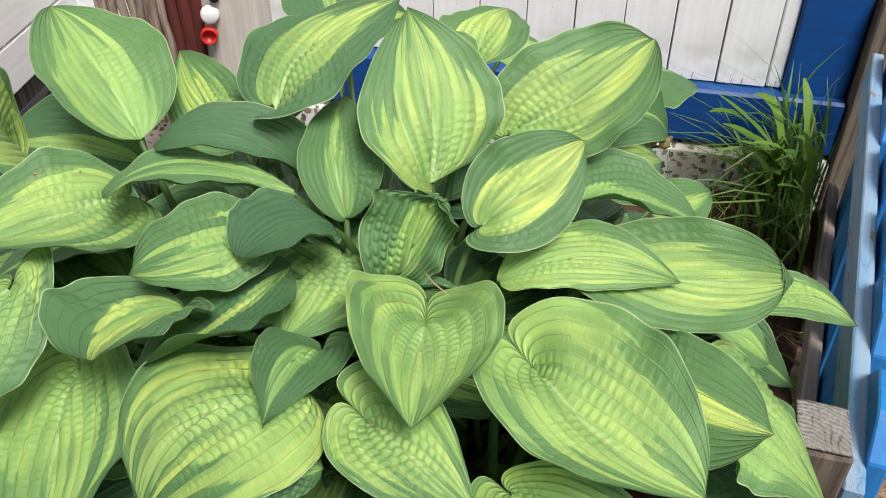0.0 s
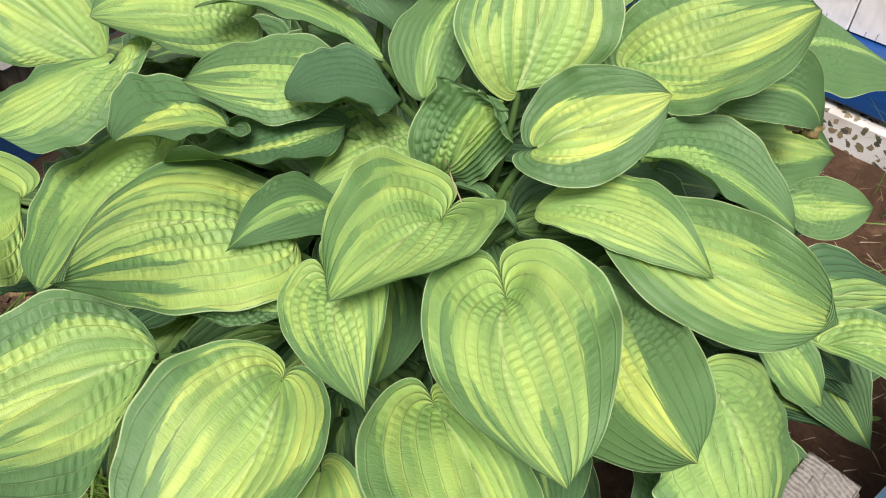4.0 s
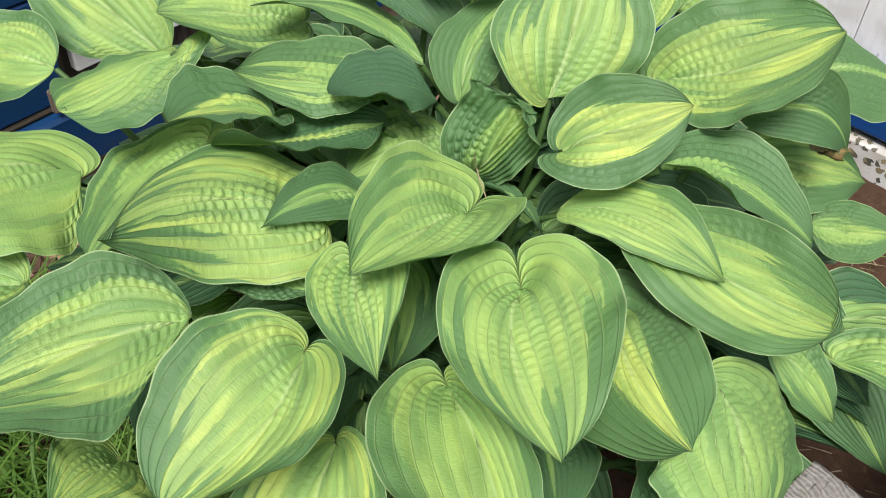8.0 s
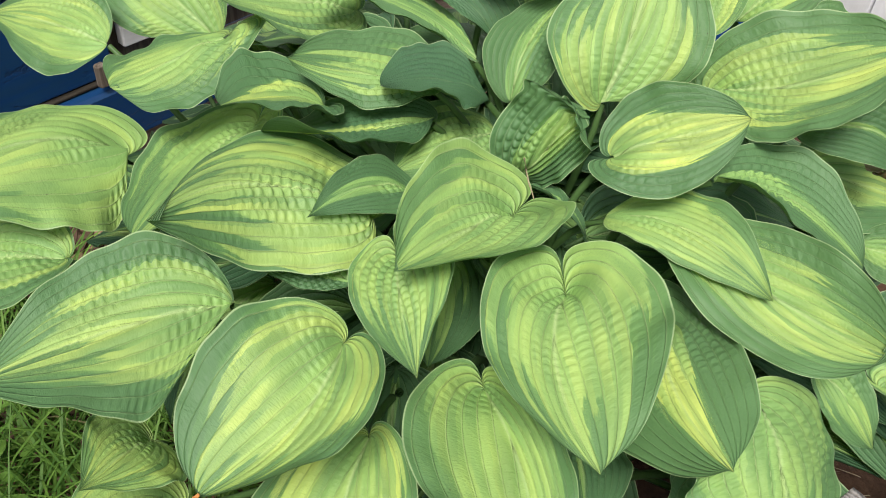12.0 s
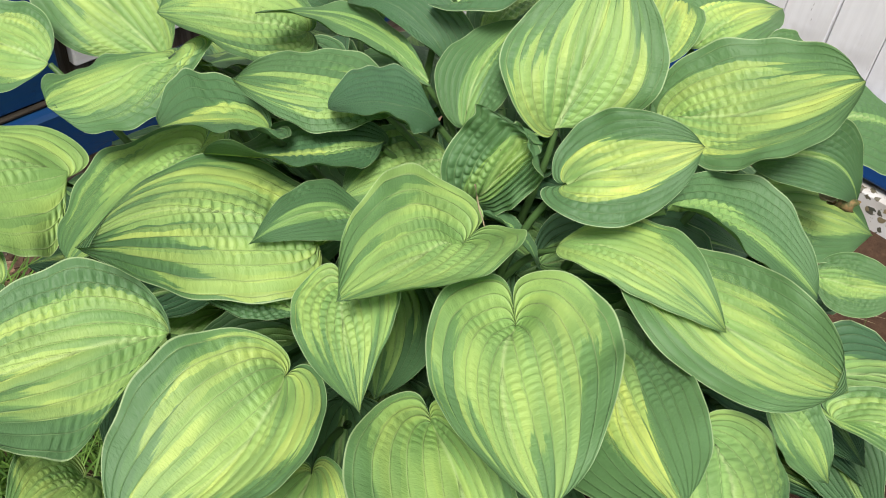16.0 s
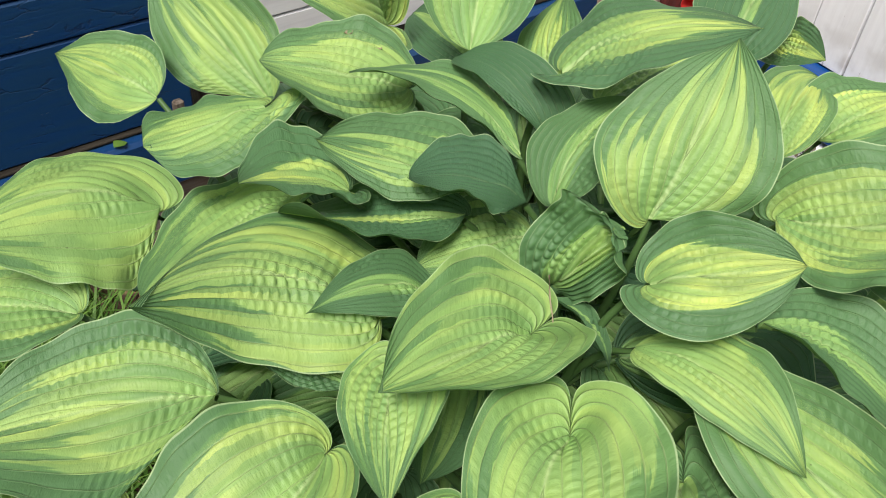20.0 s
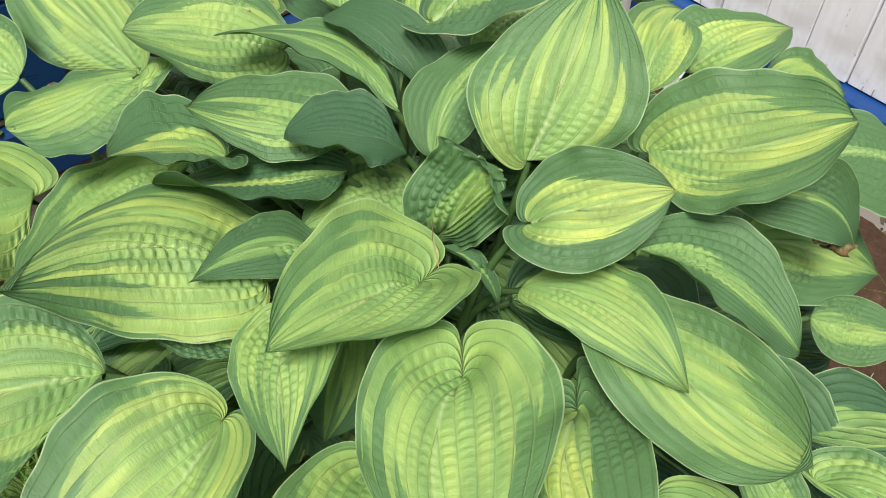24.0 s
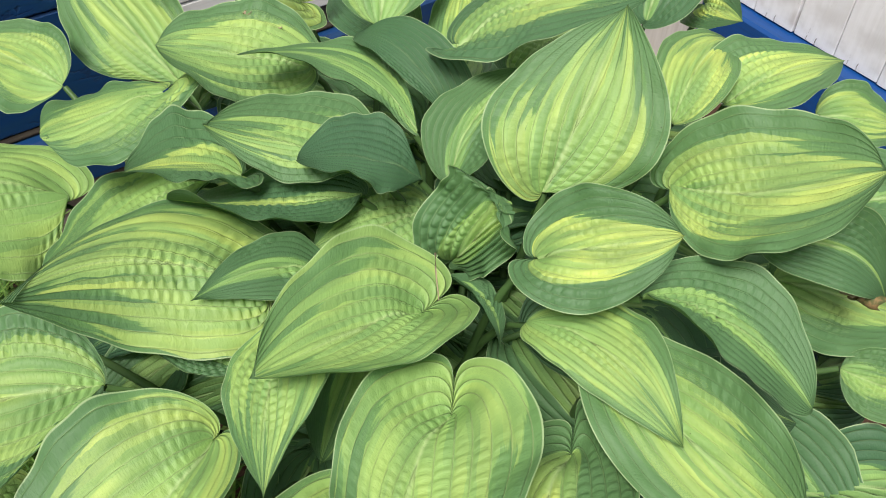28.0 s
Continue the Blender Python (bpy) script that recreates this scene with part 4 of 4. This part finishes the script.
# lower tier of leaves in the shade of the upper ones, with some of that shade put into their colour
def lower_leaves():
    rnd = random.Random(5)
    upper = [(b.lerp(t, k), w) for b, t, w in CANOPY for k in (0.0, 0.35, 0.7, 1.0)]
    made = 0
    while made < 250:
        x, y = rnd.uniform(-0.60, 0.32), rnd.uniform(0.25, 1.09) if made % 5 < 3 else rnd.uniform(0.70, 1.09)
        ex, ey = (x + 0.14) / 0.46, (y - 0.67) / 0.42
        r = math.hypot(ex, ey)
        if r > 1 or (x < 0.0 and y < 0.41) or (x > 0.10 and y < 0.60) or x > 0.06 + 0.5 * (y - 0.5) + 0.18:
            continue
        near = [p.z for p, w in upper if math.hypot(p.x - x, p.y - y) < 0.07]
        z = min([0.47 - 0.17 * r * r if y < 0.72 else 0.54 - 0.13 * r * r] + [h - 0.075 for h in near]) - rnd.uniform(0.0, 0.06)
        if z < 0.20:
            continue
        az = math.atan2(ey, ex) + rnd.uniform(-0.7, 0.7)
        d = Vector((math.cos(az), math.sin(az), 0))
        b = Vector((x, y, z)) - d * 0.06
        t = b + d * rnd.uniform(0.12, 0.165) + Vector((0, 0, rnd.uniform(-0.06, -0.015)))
        # high dark and low wide: deeper green painted in so the gaps read as shade
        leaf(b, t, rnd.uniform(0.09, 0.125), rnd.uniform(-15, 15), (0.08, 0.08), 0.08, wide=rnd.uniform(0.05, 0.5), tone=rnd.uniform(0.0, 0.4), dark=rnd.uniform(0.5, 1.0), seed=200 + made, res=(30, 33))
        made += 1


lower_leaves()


# ---------------------------------------------------------------- grass, straw and weeds
def blades(name, spots, mat, label, category="grass"):
    """Grass blades in one mesh: spots yields x, y, z, height, width, bend, heading, seed."""
    vs, fs = [], []
    for x, y, z, h, w, bend, a, flop in spots:
        c, s = math.cos(a), math.sin(a)
        k = len(vs)
        for q, (f, ww) in enumerate(((0, 0.8), (0.25, 1.0), (0.5, 0.9), (0.75, 0.6), (1.0, 0.06))):
            out = bend * h * f * f
            up = h * f * (1 - flop * f)
            px, py = x + c * out, y + s * out
            dx, dy = -s * w * ww / 2, c * w * ww / 2
            vs += [(px - dx, py - dy, z + up), (px + dx, py + dy, z + up)]
            if q:
                fs.append((k + 2 * q - 2, k + 2 * q - 1, k + 2 * q + 1, k + 2 * q))
    ob = part(name, (vs, [], fs), mat)
    shade_smooth(ob)
    return tagged(ob, label, category, kind="stuff")


def in_bed(x, y):
    p = Vector((x, y, 0)) - CORNER
    return DIR1.cross(p).z > -0.035 and DIR2.cross(p).z < 0.035


def lawn():
    rnd = random.Random(11)
    out = []
    while len(out) < 19000:
        x, y = rnd.uniform(0.28, 1.75), rnd.uniform(0.1, 2.0)
        if in_bed(x, y) or (y > 1.47 - 0.23 * (x - 0.565) and x < 0.72):
            continue
        n = noise.noise(Vector((x * 4.2, y * 4.2, 3))) + 0.5 * noise.noise(Vector((x * 11, y * 11, 7))) - 0.7 * math.exp(-((x - 0.62) ** 2 + (y - 0.42) ** 2) / 0.05) - 0.35 * math.exp(-max(0.0, -DIR1.cross(Vector((x, y, 0)) - CORNER).z) / 0.10) + 0.4 * (y - 0.8)
        if n < rnd.uniform(-0.30, 0.45):
            continue
        out.append((x, y, 0.0, rnd.uniform(0.010, 0.05) * (0.8 + 0.9 * min(1, max(0, (y - 0.6) / 0.5))), rnd.uniform(0.0016, 0.0040), rnd.uniform(0.5, 2.4), rnd.uniform(0, 6.3), rnd.uniform(0.1, 0.7)))
    far = random.Random(12)
    while len(out) < 46000:
        x, y = far.uniform(-1.5, 6.0), far.uniform(-3.0, 5.0)
        if (x < 1.9 and y > 0.0 and (x > 0.2 or y > 0.0)) or (y > 1.2 and x < 0.7) or x < 0.2 - 0.0 * y:
            continue
        if noise.noise(Vector((x * 2.1, y * 2.1, 3))) + 0.4 * noise.noise(Vector((x * 7, y * 7, 7))) < far.uniform(-0.45, 0.35):
            continue
        out.append((x, y, 0.0, far.uniform(0.02, 0.07), far.uniform(0.004, 0.008), far.uniform(0.3, 1.6), far.uniform(0, 6.3), far.uniform(0.1, 0.7)))
    blades("lawn_grass", out, LAWN, "short patchy lawn grass, partly dry")
    straw = []
    for i in range(7000):
        x, y = rnd.uniform(0.3, 1.6), rnd.uniform(0.15, 1.9)
        if in_bed(x, y):
            continue
        straw.append((x, y, 0.006 + rnd.uniform(0, 0.022), 0.004, rnd.uniform(0.0012, 0.0026), rnd.uniform(2, 8), rnd.uniform(0, 6.3), 0.5))
    blades("dry_straw", straw, STRAW, "dry cut straw lying on the lawn", "straw")
    bed = []
    for i in range(300):
        x, y = rnd.uniform(0.25, 0.66), rnd.uniform(0.72, 1.40)
        if not in_bed(x, y):
            continue
        bed.append((x, y, 0.064 + bed_rise(x, y), 0.004, rnd.uniform(0.0010, 0.0020), rnd.uniform(3, 11), rnd.uniform(0, 6.3), 0.5))
    blades("bed_straw", bed, STRAW, "dry straw lying on the bed soil", "straw")


def weed_leaf(rnd, x, y, z, size, a, tilt, wide=0.45):
    """Vertices and faces of a small pointed leaf on the ground."""
    vs, fs = [], []
    c, s = math.cos(a), math.sin(a)
    n = 6
    for i in range(n + 1):
        f = i / n
        w = size * wide * math.sin(math.pi * min(1, f * 0.96 + 0.04)) ** 0.8 * (1 + 0.12 * math.sin(9 * f + a * 3))
        up = z + size * tilt * f * (1 - 0.55 * f)
        for k, lift in ((-1, 0.12), (0, 0.0), (1, 0.12)):
            px, py = size * f, k * w / 2
            vs.append((x + c * px - s * py, y + s * px + c * py, up + lift * w))
    for i in range(n):
        for k in range(2):
            q = i * 3 + k
            fs.append((q, q + 1, q + 4, q + 3))
    return vs, fs


def weeds(name, spots, label, wide=0.45, mat=None):
    rnd = random.Random(9)
    vs, fs = [], []
    for x, y, z, size, a, tilt in spots:
        v, f = weed_leaf(rnd, x, y, z, size, a, tilt, wide)
        k = len(vs)
        vs += v
        fs += [tuple(i + k for i in q) for q in f]
    return tagged(shade_smooth(part(name, (vs, [], fs), mat or WEED)), label, "weeds", kind="stuff")


def small_weeds():
    rnd = random.Random(21)
    out = []
    while len(out) < 2400:
        x, y = rnd.uniform(0.35, 1.6), rnd.uniform(0.3, 1.9)
        if in_bed(x, y) or noise.noise(Vector((x * 5, y * 5, 1))) < rnd.uniform(-0.2, 0.5):
            continue
        out.append((x, y, rnd.uniform(0.006, 0.03), rnd.uniform(0.008, 0.024), rnd.uniform(0, 6.3), rnd.uniform(0.1, 0.7)))
    for i in range(30):
        x, y = rnd.uniform(0.50, 1.3), rnd.uniform(0.5, 1.6)
        for k in range(4):
            out.append((x, y, 0.012, rnd.uniform(0.025, 0.05), rnd.uniform(0, 6.3), rnd.uniform(0.3, 0.7)))
    weeds("lawn_weeds", out, "small clover and plantain leaves in the lawn", 0.6)
    out = []
    for i in range(16):
        out.append((rnd.uniform(0.30, 0.55), rnd.uniform(0.80, 1.12), 0.064, rnd.uniform(0.015, 0.035), rnd.uniform(0, 6.3), 0.3))
    weeds("bed_weeds", out, "small round weeds on the bed soil", 0.38, CLOVER)
    out = []
    for i in range(170):
        x, y = rnd.uniform(-0.74, -0.14), rnd.uniform(0.06, 0.48)
        out.append((x, y, rnd.uniform(0.02, 0.11), rnd.uniform(0.018, 0.042), rnd.uniform(0, 6.3), rnd.uniform(0.0, 0.9)))
    weeds("shade_weeds", out, "broad clover-like weeds among shaded grass", 0.6, CLOVER)


def dandelions():
    """Long toothed leaves that rise from the ground among the tall grass and arch over."""
    rnd = random.Random(57)
    vs, fs = [], []
    n = 18
    for i in range(34):
        x, y = rnd.choice(((0.57, 1.30), (0.52, 1.34), (0.59, 1.24), (0.555, 1.27)))
        x, y = rnd.gauss(x, 0.02), rnd.gauss(y, 0.02)
        a, size, w = rnd.uniform(0, 6.3), rnd.uniform(0.16, 0.40), rnd.uniform(0.022, 0.042)
        c, s, bend, droop = math.cos(a), math.sin(a), rnd.uniform(0.15, 0.6), rnd.uniform(0.1, 0.5)
        end = Vector((x + c * bend * size, y + s * bend * size, 0))
        if DIR1.cross(end - CORNER).z < 0.03 or end.y > 1.42 - 0.23 * (end.x - 0.565):
            continue
        k = len(vs)
        for j in range(n + 1):
            f = j / n
            blade = max(0.0, (f - 0.35) / 0.65)
            tooth = 0.55 + 0.45 * ((blade * 4.2) % 1)
            half = 0.5 * max(0.003, w * (0.25 + 0.75 * blade) * tooth * (1 - blade ** 6) if blade else 0)
            out, z = bend * size * f * f, 0.04 + bed_rise(x, y) + size * f * (1 - droop * f * f)
            for q in (-1, 0, 1):
                vs.append((x + c * out - s * q * half, y + s * out + c * q * half, z + 0.25 * half * abs(q)))
            if j:
                for q in range(2):
                    e = k + 3 * j + q
                    fs.append((e - 3, e - 2, e + 1, e))
    tagged(shade_smooth(part("dandelion_leaves", (vs, [], fs), CLOVER)), "long toothed dandelion leaves among tall grass", "weeds", kind="stuff")


def tall_grass():
    rnd = random.Random(31)
    out = []
    for i in range(680):
        k = rnd.choice(((0.595, 1.27, 0.03), (0.60, 1.33, 0.035), (0.565, 1.34, 0.035), (0.595, 1.22, 0.025), (0.605, 1.38, 0.03), (0.56, 1.28, 0.04), (0.42, 1.36, 0.07)))
        x, y = rnd.gauss(k[0], k[2]), rnd.gauss(k[1], k[2])
        if DIR1.cross(Vector((x, y, 0)) - CORNER).z < 0.025 or y > 1.44 - 0.23 * (x - 0.565):
            continue
        thin = k[0] < 0.45
        h, bend, a = rnd.uniform(0.08, 0.20 if thin else 0.40), rnd.uniform(0.05, 0.95), rnd.uniform(0, 6.3)
        end = Vector((x + bend * h * math.cos(a), y + bend * h * math.sin(a), 0)) - CORNER
        if DIR1.cross(end).z < 0.02 or y + bend * h * math.sin(a) > 1.44:
            continue
        out.append((x, y, 0.045 + bed_rise(x, y), h, rnd.uniform(0.001, 0.0022) if thin else rnd.uniform(0.0028, 0.0080), bend, a, rnd.uniform(0.15, 0.75)))
    blades("tall_grass", out, TUFT, "tall uncut grass tuft by the house wall")
    out = []
    for i in range(2600):
        x, y = rnd.uniform(-0.85, -0.12), rnd.uniform(0.0, 0.52)
        if x + y * 0.5 > 0.12:
            continue
        out.append((x, y, 0.0, rnd.uniform(0.07, 0.22), rnd.uniform(0.0024, 0.0052), rnd.uniform(0.2, 1.4), rnd.uniform(0, 6.3), rnd.uniform(0.0, 0.5)))
    blades("shade_grass", out, SHADE, "long shaded grass beneath the hosta leaves")


STRAW = grass_material("dry_straw", (0.46, 0.37, 0.23), (0.62, 0.54, 0.37), (0.26, 0.17, 0.10))
lawn()
small_weeds()
dandelions()
tall_grass()


def chips():
    """Brown bark chips by the navy wall."""
    rnd = random.Random(41)
    bm = bmesh.new()
    for i in range(420):
        m = pose(rnd.uniform(-0.84, -0.50), rnd.uniform(0.22, 0.72), rnd.uniform(0.008, 0.03), rnd.uniform(-25, 25), rnd.uniform(-25, 25), rnd.uniform(0, 360))
        made = bmesh.ops.create_cube(bm, size=1, matrix=m @ Matrix.Diagonal((rnd.uniform(0.012, 0.035), rnd.uniform(0.008, 0.016), rnd.uniform(0.003, 0.006), 1)))
    return tagged(part("bark_chips", bm, CHIP), "dull brown bark chips on the ground", "mulch", kind="stuff")


CHIP = wood_material("bark", (0.16, 0.10, 0.068), (0.06, 0.04, 0.03), "x")
chips()


# ---------------------------------------------------------------- small things
def pebble(x, y, z, r, seed):
    bm = bmesh.new()
    bmesh.ops.create_icosphere(bm, subdivisions=2, radius=r)
    for v in bm.verts:
        v.co *= 1 + 0.35 * noise.noise(v.co / r * 1.3 + Vector((seed, 0, 0)))
        v.co.z *= 0.7
    return tagged(part("stone_crumb", bm, PLASTER, place=pose(x, y, z)), "pale crumb of plaster beside the post", "stone")


PLASTER = Net("pale_plaster").done((0.55, 0.47, 0.42), 0.9)


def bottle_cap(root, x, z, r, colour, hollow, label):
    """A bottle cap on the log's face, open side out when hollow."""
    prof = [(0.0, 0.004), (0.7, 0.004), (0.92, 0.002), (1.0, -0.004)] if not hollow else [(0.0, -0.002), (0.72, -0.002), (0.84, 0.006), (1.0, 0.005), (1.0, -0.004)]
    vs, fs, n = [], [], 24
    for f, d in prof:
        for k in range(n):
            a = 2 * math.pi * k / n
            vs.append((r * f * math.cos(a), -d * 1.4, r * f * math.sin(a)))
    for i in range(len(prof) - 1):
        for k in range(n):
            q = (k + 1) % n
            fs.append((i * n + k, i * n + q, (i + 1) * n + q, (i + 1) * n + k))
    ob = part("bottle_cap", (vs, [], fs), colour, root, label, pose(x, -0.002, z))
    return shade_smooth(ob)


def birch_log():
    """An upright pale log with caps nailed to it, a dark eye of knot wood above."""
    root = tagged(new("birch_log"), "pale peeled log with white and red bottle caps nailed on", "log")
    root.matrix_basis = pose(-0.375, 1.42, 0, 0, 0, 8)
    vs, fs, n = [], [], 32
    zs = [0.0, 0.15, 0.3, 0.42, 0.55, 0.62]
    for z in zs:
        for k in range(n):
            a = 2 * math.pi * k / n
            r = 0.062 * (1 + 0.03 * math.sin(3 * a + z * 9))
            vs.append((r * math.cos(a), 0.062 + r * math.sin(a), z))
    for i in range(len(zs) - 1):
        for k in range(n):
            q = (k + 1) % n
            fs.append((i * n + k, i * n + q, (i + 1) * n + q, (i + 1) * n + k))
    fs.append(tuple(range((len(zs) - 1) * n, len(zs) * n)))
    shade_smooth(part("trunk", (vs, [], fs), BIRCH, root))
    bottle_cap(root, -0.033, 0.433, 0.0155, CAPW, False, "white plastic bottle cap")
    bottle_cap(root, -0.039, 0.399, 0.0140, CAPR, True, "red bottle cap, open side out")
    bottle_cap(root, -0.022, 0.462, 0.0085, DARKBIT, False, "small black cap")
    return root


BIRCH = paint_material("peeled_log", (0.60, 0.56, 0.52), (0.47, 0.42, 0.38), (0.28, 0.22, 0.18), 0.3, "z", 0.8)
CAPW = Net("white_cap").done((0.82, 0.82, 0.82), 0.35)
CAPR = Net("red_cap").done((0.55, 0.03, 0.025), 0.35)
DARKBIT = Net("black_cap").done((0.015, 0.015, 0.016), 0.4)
ROPE = wood_material("dry_fibre", (0.42, 0.34, 0.28), (0.15, 0.10, 0.08), "z")
MAROON = paint_material("maroon_cloth", (0.13, 0.025, 0.02), (0.07, 0.018, 0.016), (0.04, 0.01, 0.01), 0.3, "z", 0.9)


def fringe():
    """A skirt of dry woven strands hanging beside the log, and a dark red cloth behind."""
    root = tagged(new("fibre_skirt"), "hanging skirt of dry brown woven fibre strands", "mat")
    root.matrix_basis = pose(-0.535, 1.42, 0, 0, 0, 6)
    rnd = random.Random(3)
    for i in range(9):
        x = -0.05 + 0.0125 * i
        pts = [Vector((x + 0.003 * math.sin(k * 1.3 + i), 0.004 * math.sin(k * 0.9 + i * 2), 0.66 - 0.42 * k / 14)) for k in range(15)]
        rad = [0.0068 + 0.0014 * math.sin(k * 2.6 + i) + rnd.uniform(-0.0006, 0.0006) for k in range(15)]
        shade_smooth(part("strand", tube(pts, rad, 8), ROPE, root))
    cloth = tagged(new("maroon_cloth"), "dark maroon cloth strips hanging behind the log", "cloth")
    cloth.matrix_basis = pose(-0.463, 1.44, 0)
    for i in range(4):
        pts = [Vector((-0.03 + 0.019 * i + 0.003 * math.sin(k + i), 0.003 * math.sin(k * 0.7), 0.64 - 0.42 * k / 10)) for k in range(11)]
        shade_smooth(part("strip", tube(pts, [0.0105 + 0.002 * math.sin(k * 1.1 + i) for k in range(11)], 8), MAROON, cloth))


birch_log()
fringe()
pebble(0.2755, 0.519, 0.372, 0.0065, 1)
pebble(0.292, 0.516, 0.370, 0.0045, 4)


def flower():
    root = tagged(new("violet_flower"), "tiny violet flower in the shaded grass", "flower")
    root.matrix_basis = pose(-0.345, 0.262, 0.0)
    shade_smooth(part("stem", tube([Vector((0, 0, 0.13 * k / 6)) + Vector((0.01 * math.sin(k), 0, 0)) for k in range(7)], [0.0011] * 7, 6), STALK, root))
    for i in range(5):
        bm = bmesh.new()
        bmesh.ops.create_icosphere(bm, subdivisions=2, radius=0.005)
        for v in bm.verts:
            v.co = Vector((v.co.x * 1.3 + 0.005, v.co.y * 0.8, v.co.z * 0.35 + 0.002))
        shade_smooth(part("petal", bm, VIOLET, root, place=pose(0, 0, 0.132, 0, -20, 72 * i)))


VIOLET = Net("violet_petal").done((0.26, 0.10, 0.42), 0.6)
flower()


# ---------------------------------------------------------------- small bits
TAN = Net("dry_tan").done((0.36, 0.29, 0.18), 0.8)
RUST = Net("withered_orange").done((0.50, 0.22, 0.06), 0.7)


def twig(points, radius, label):
    pts = [Vector(p) for p in points]
    ob = shade_smooth(part("dry_twig", tube(pts, [radius * (1 - 0.5 * i / len(pts)) for i in range(len(pts))], 6), TAN))
    return tagged(ob, label, "twig")


twig([(-0.0510, 0.5995, 0.578), (-0.0440, 0.5930, 0.571), (-0.0380, 0.5885, 0.5655), (-0.0310, 0.5830, 0.563), (-0.0265, 0.5790, 0.561)], 0.0008, "dry tan twig caught between two leaves")


def flake(x, y, z, size, turn, seed, mat, label):
    """A curled scrap of dry matter."""
    bm = bmesh.new()
    bmesh.ops.create_grid(bm, x_segments=8, y_segments=6, size=0.5)
    for v in bm.verts:
        k = 1 + 0.35 * noise.noise(Vector((v.co.x * 4, v.co.y * 4, seed)))
        v.co = Vector((v.co.x * size * k, v.co.y * size * 0.55 * k, size * (0.9 * v.co.x ** 2 + 0.5 * v.co.y ** 2 + 0.12 * noise.noise(v.co * 5))))
    bmesh.ops.solidify(bm, geom=bm.faces[:], thickness=0.0006)
    return tagged(shade_smooth(part("dry_scrap", bm, mat, place=pose(x, y, z, 8, -6, turn))), label, "debris")


flake(-0.3568, 0.6614, 0.6210, 0.007, 30, 2.0, TAN, "dry curled scrap lying on a hosta leaf")
flake(-0.3360, 0.6578, 0.6040, 0.007, 110, 5.0, TAN, "dry brown scrap lying on a hosta leaf")


def withered_tip(x, y, z, turn):
    """A leaf end that has dried into a small open roll."""
    vs, fs, n, m = [], [], 22, 8
    for i in range(n):
        a = 5.2 * i / (n - 1)
        r = 0.0085 - 0.00085 * a
        for k in range(m):
            f = k / (m - 1) - 0.5
            w = 0.011 * (1 + 0.25 * math.sin(2 * a))
            vs.append((f * 2 * w, r * math.cos(a) + 0.0012 * math.sin(9 * f + a), r * math.sin(a) + 0.0008 * math.sin(13 * f + 2 * a)))
    for i in range(n - 1):
        for k in range(m - 1):
            q = i * m + k
            fs.append((q, q + 1, q + m + 1, q + m))
    ob = shade_smooth(part("withered_leaf", (vs, [], fs), RUSTY, place=pose(x, y, z, 20, 15, turn)))
    return tagged(ob, "withered brown leaf end rolled into a curl", "leaf")


def rusty_leaf():
    g = Net("withered_leaf")
    c = g.coords("Object")
    col = g.mix(g.step(g.noise(c, 160.0, 3.0), 0.4, 0.6), (0.09, 0.10, 0.03), (0.26, 0.17, 0.07))
    return g.done(col, 0.75, g.noise(c, 400.0, 3.0), 0.4, 0.001)


RUSTY = rusty_leaf()
withered_tip(0.190, 0.832, 0.545, 25)
flake(-0.0785, 0.2605, 0.4840, 0.0045, 75, 3.0, RUST, "orange withered speck at a leaf tip")
flake(0.178, 0.824, 0.548, 0.016, 30, 7.0, TAN, "dry tan torn leaf edge")
weeds("sill_weed", [(-0.850, 0.640, 0.231, 0.024, 5.0, 0.35)], "small round green weed leaf at the navy sill", 0.8, CLOVER)
flake(-0.3337, 0.6782, 0.6100, 0.005, 60, 9.0, TAN, "small dry scrap lying on a hosta leaf")
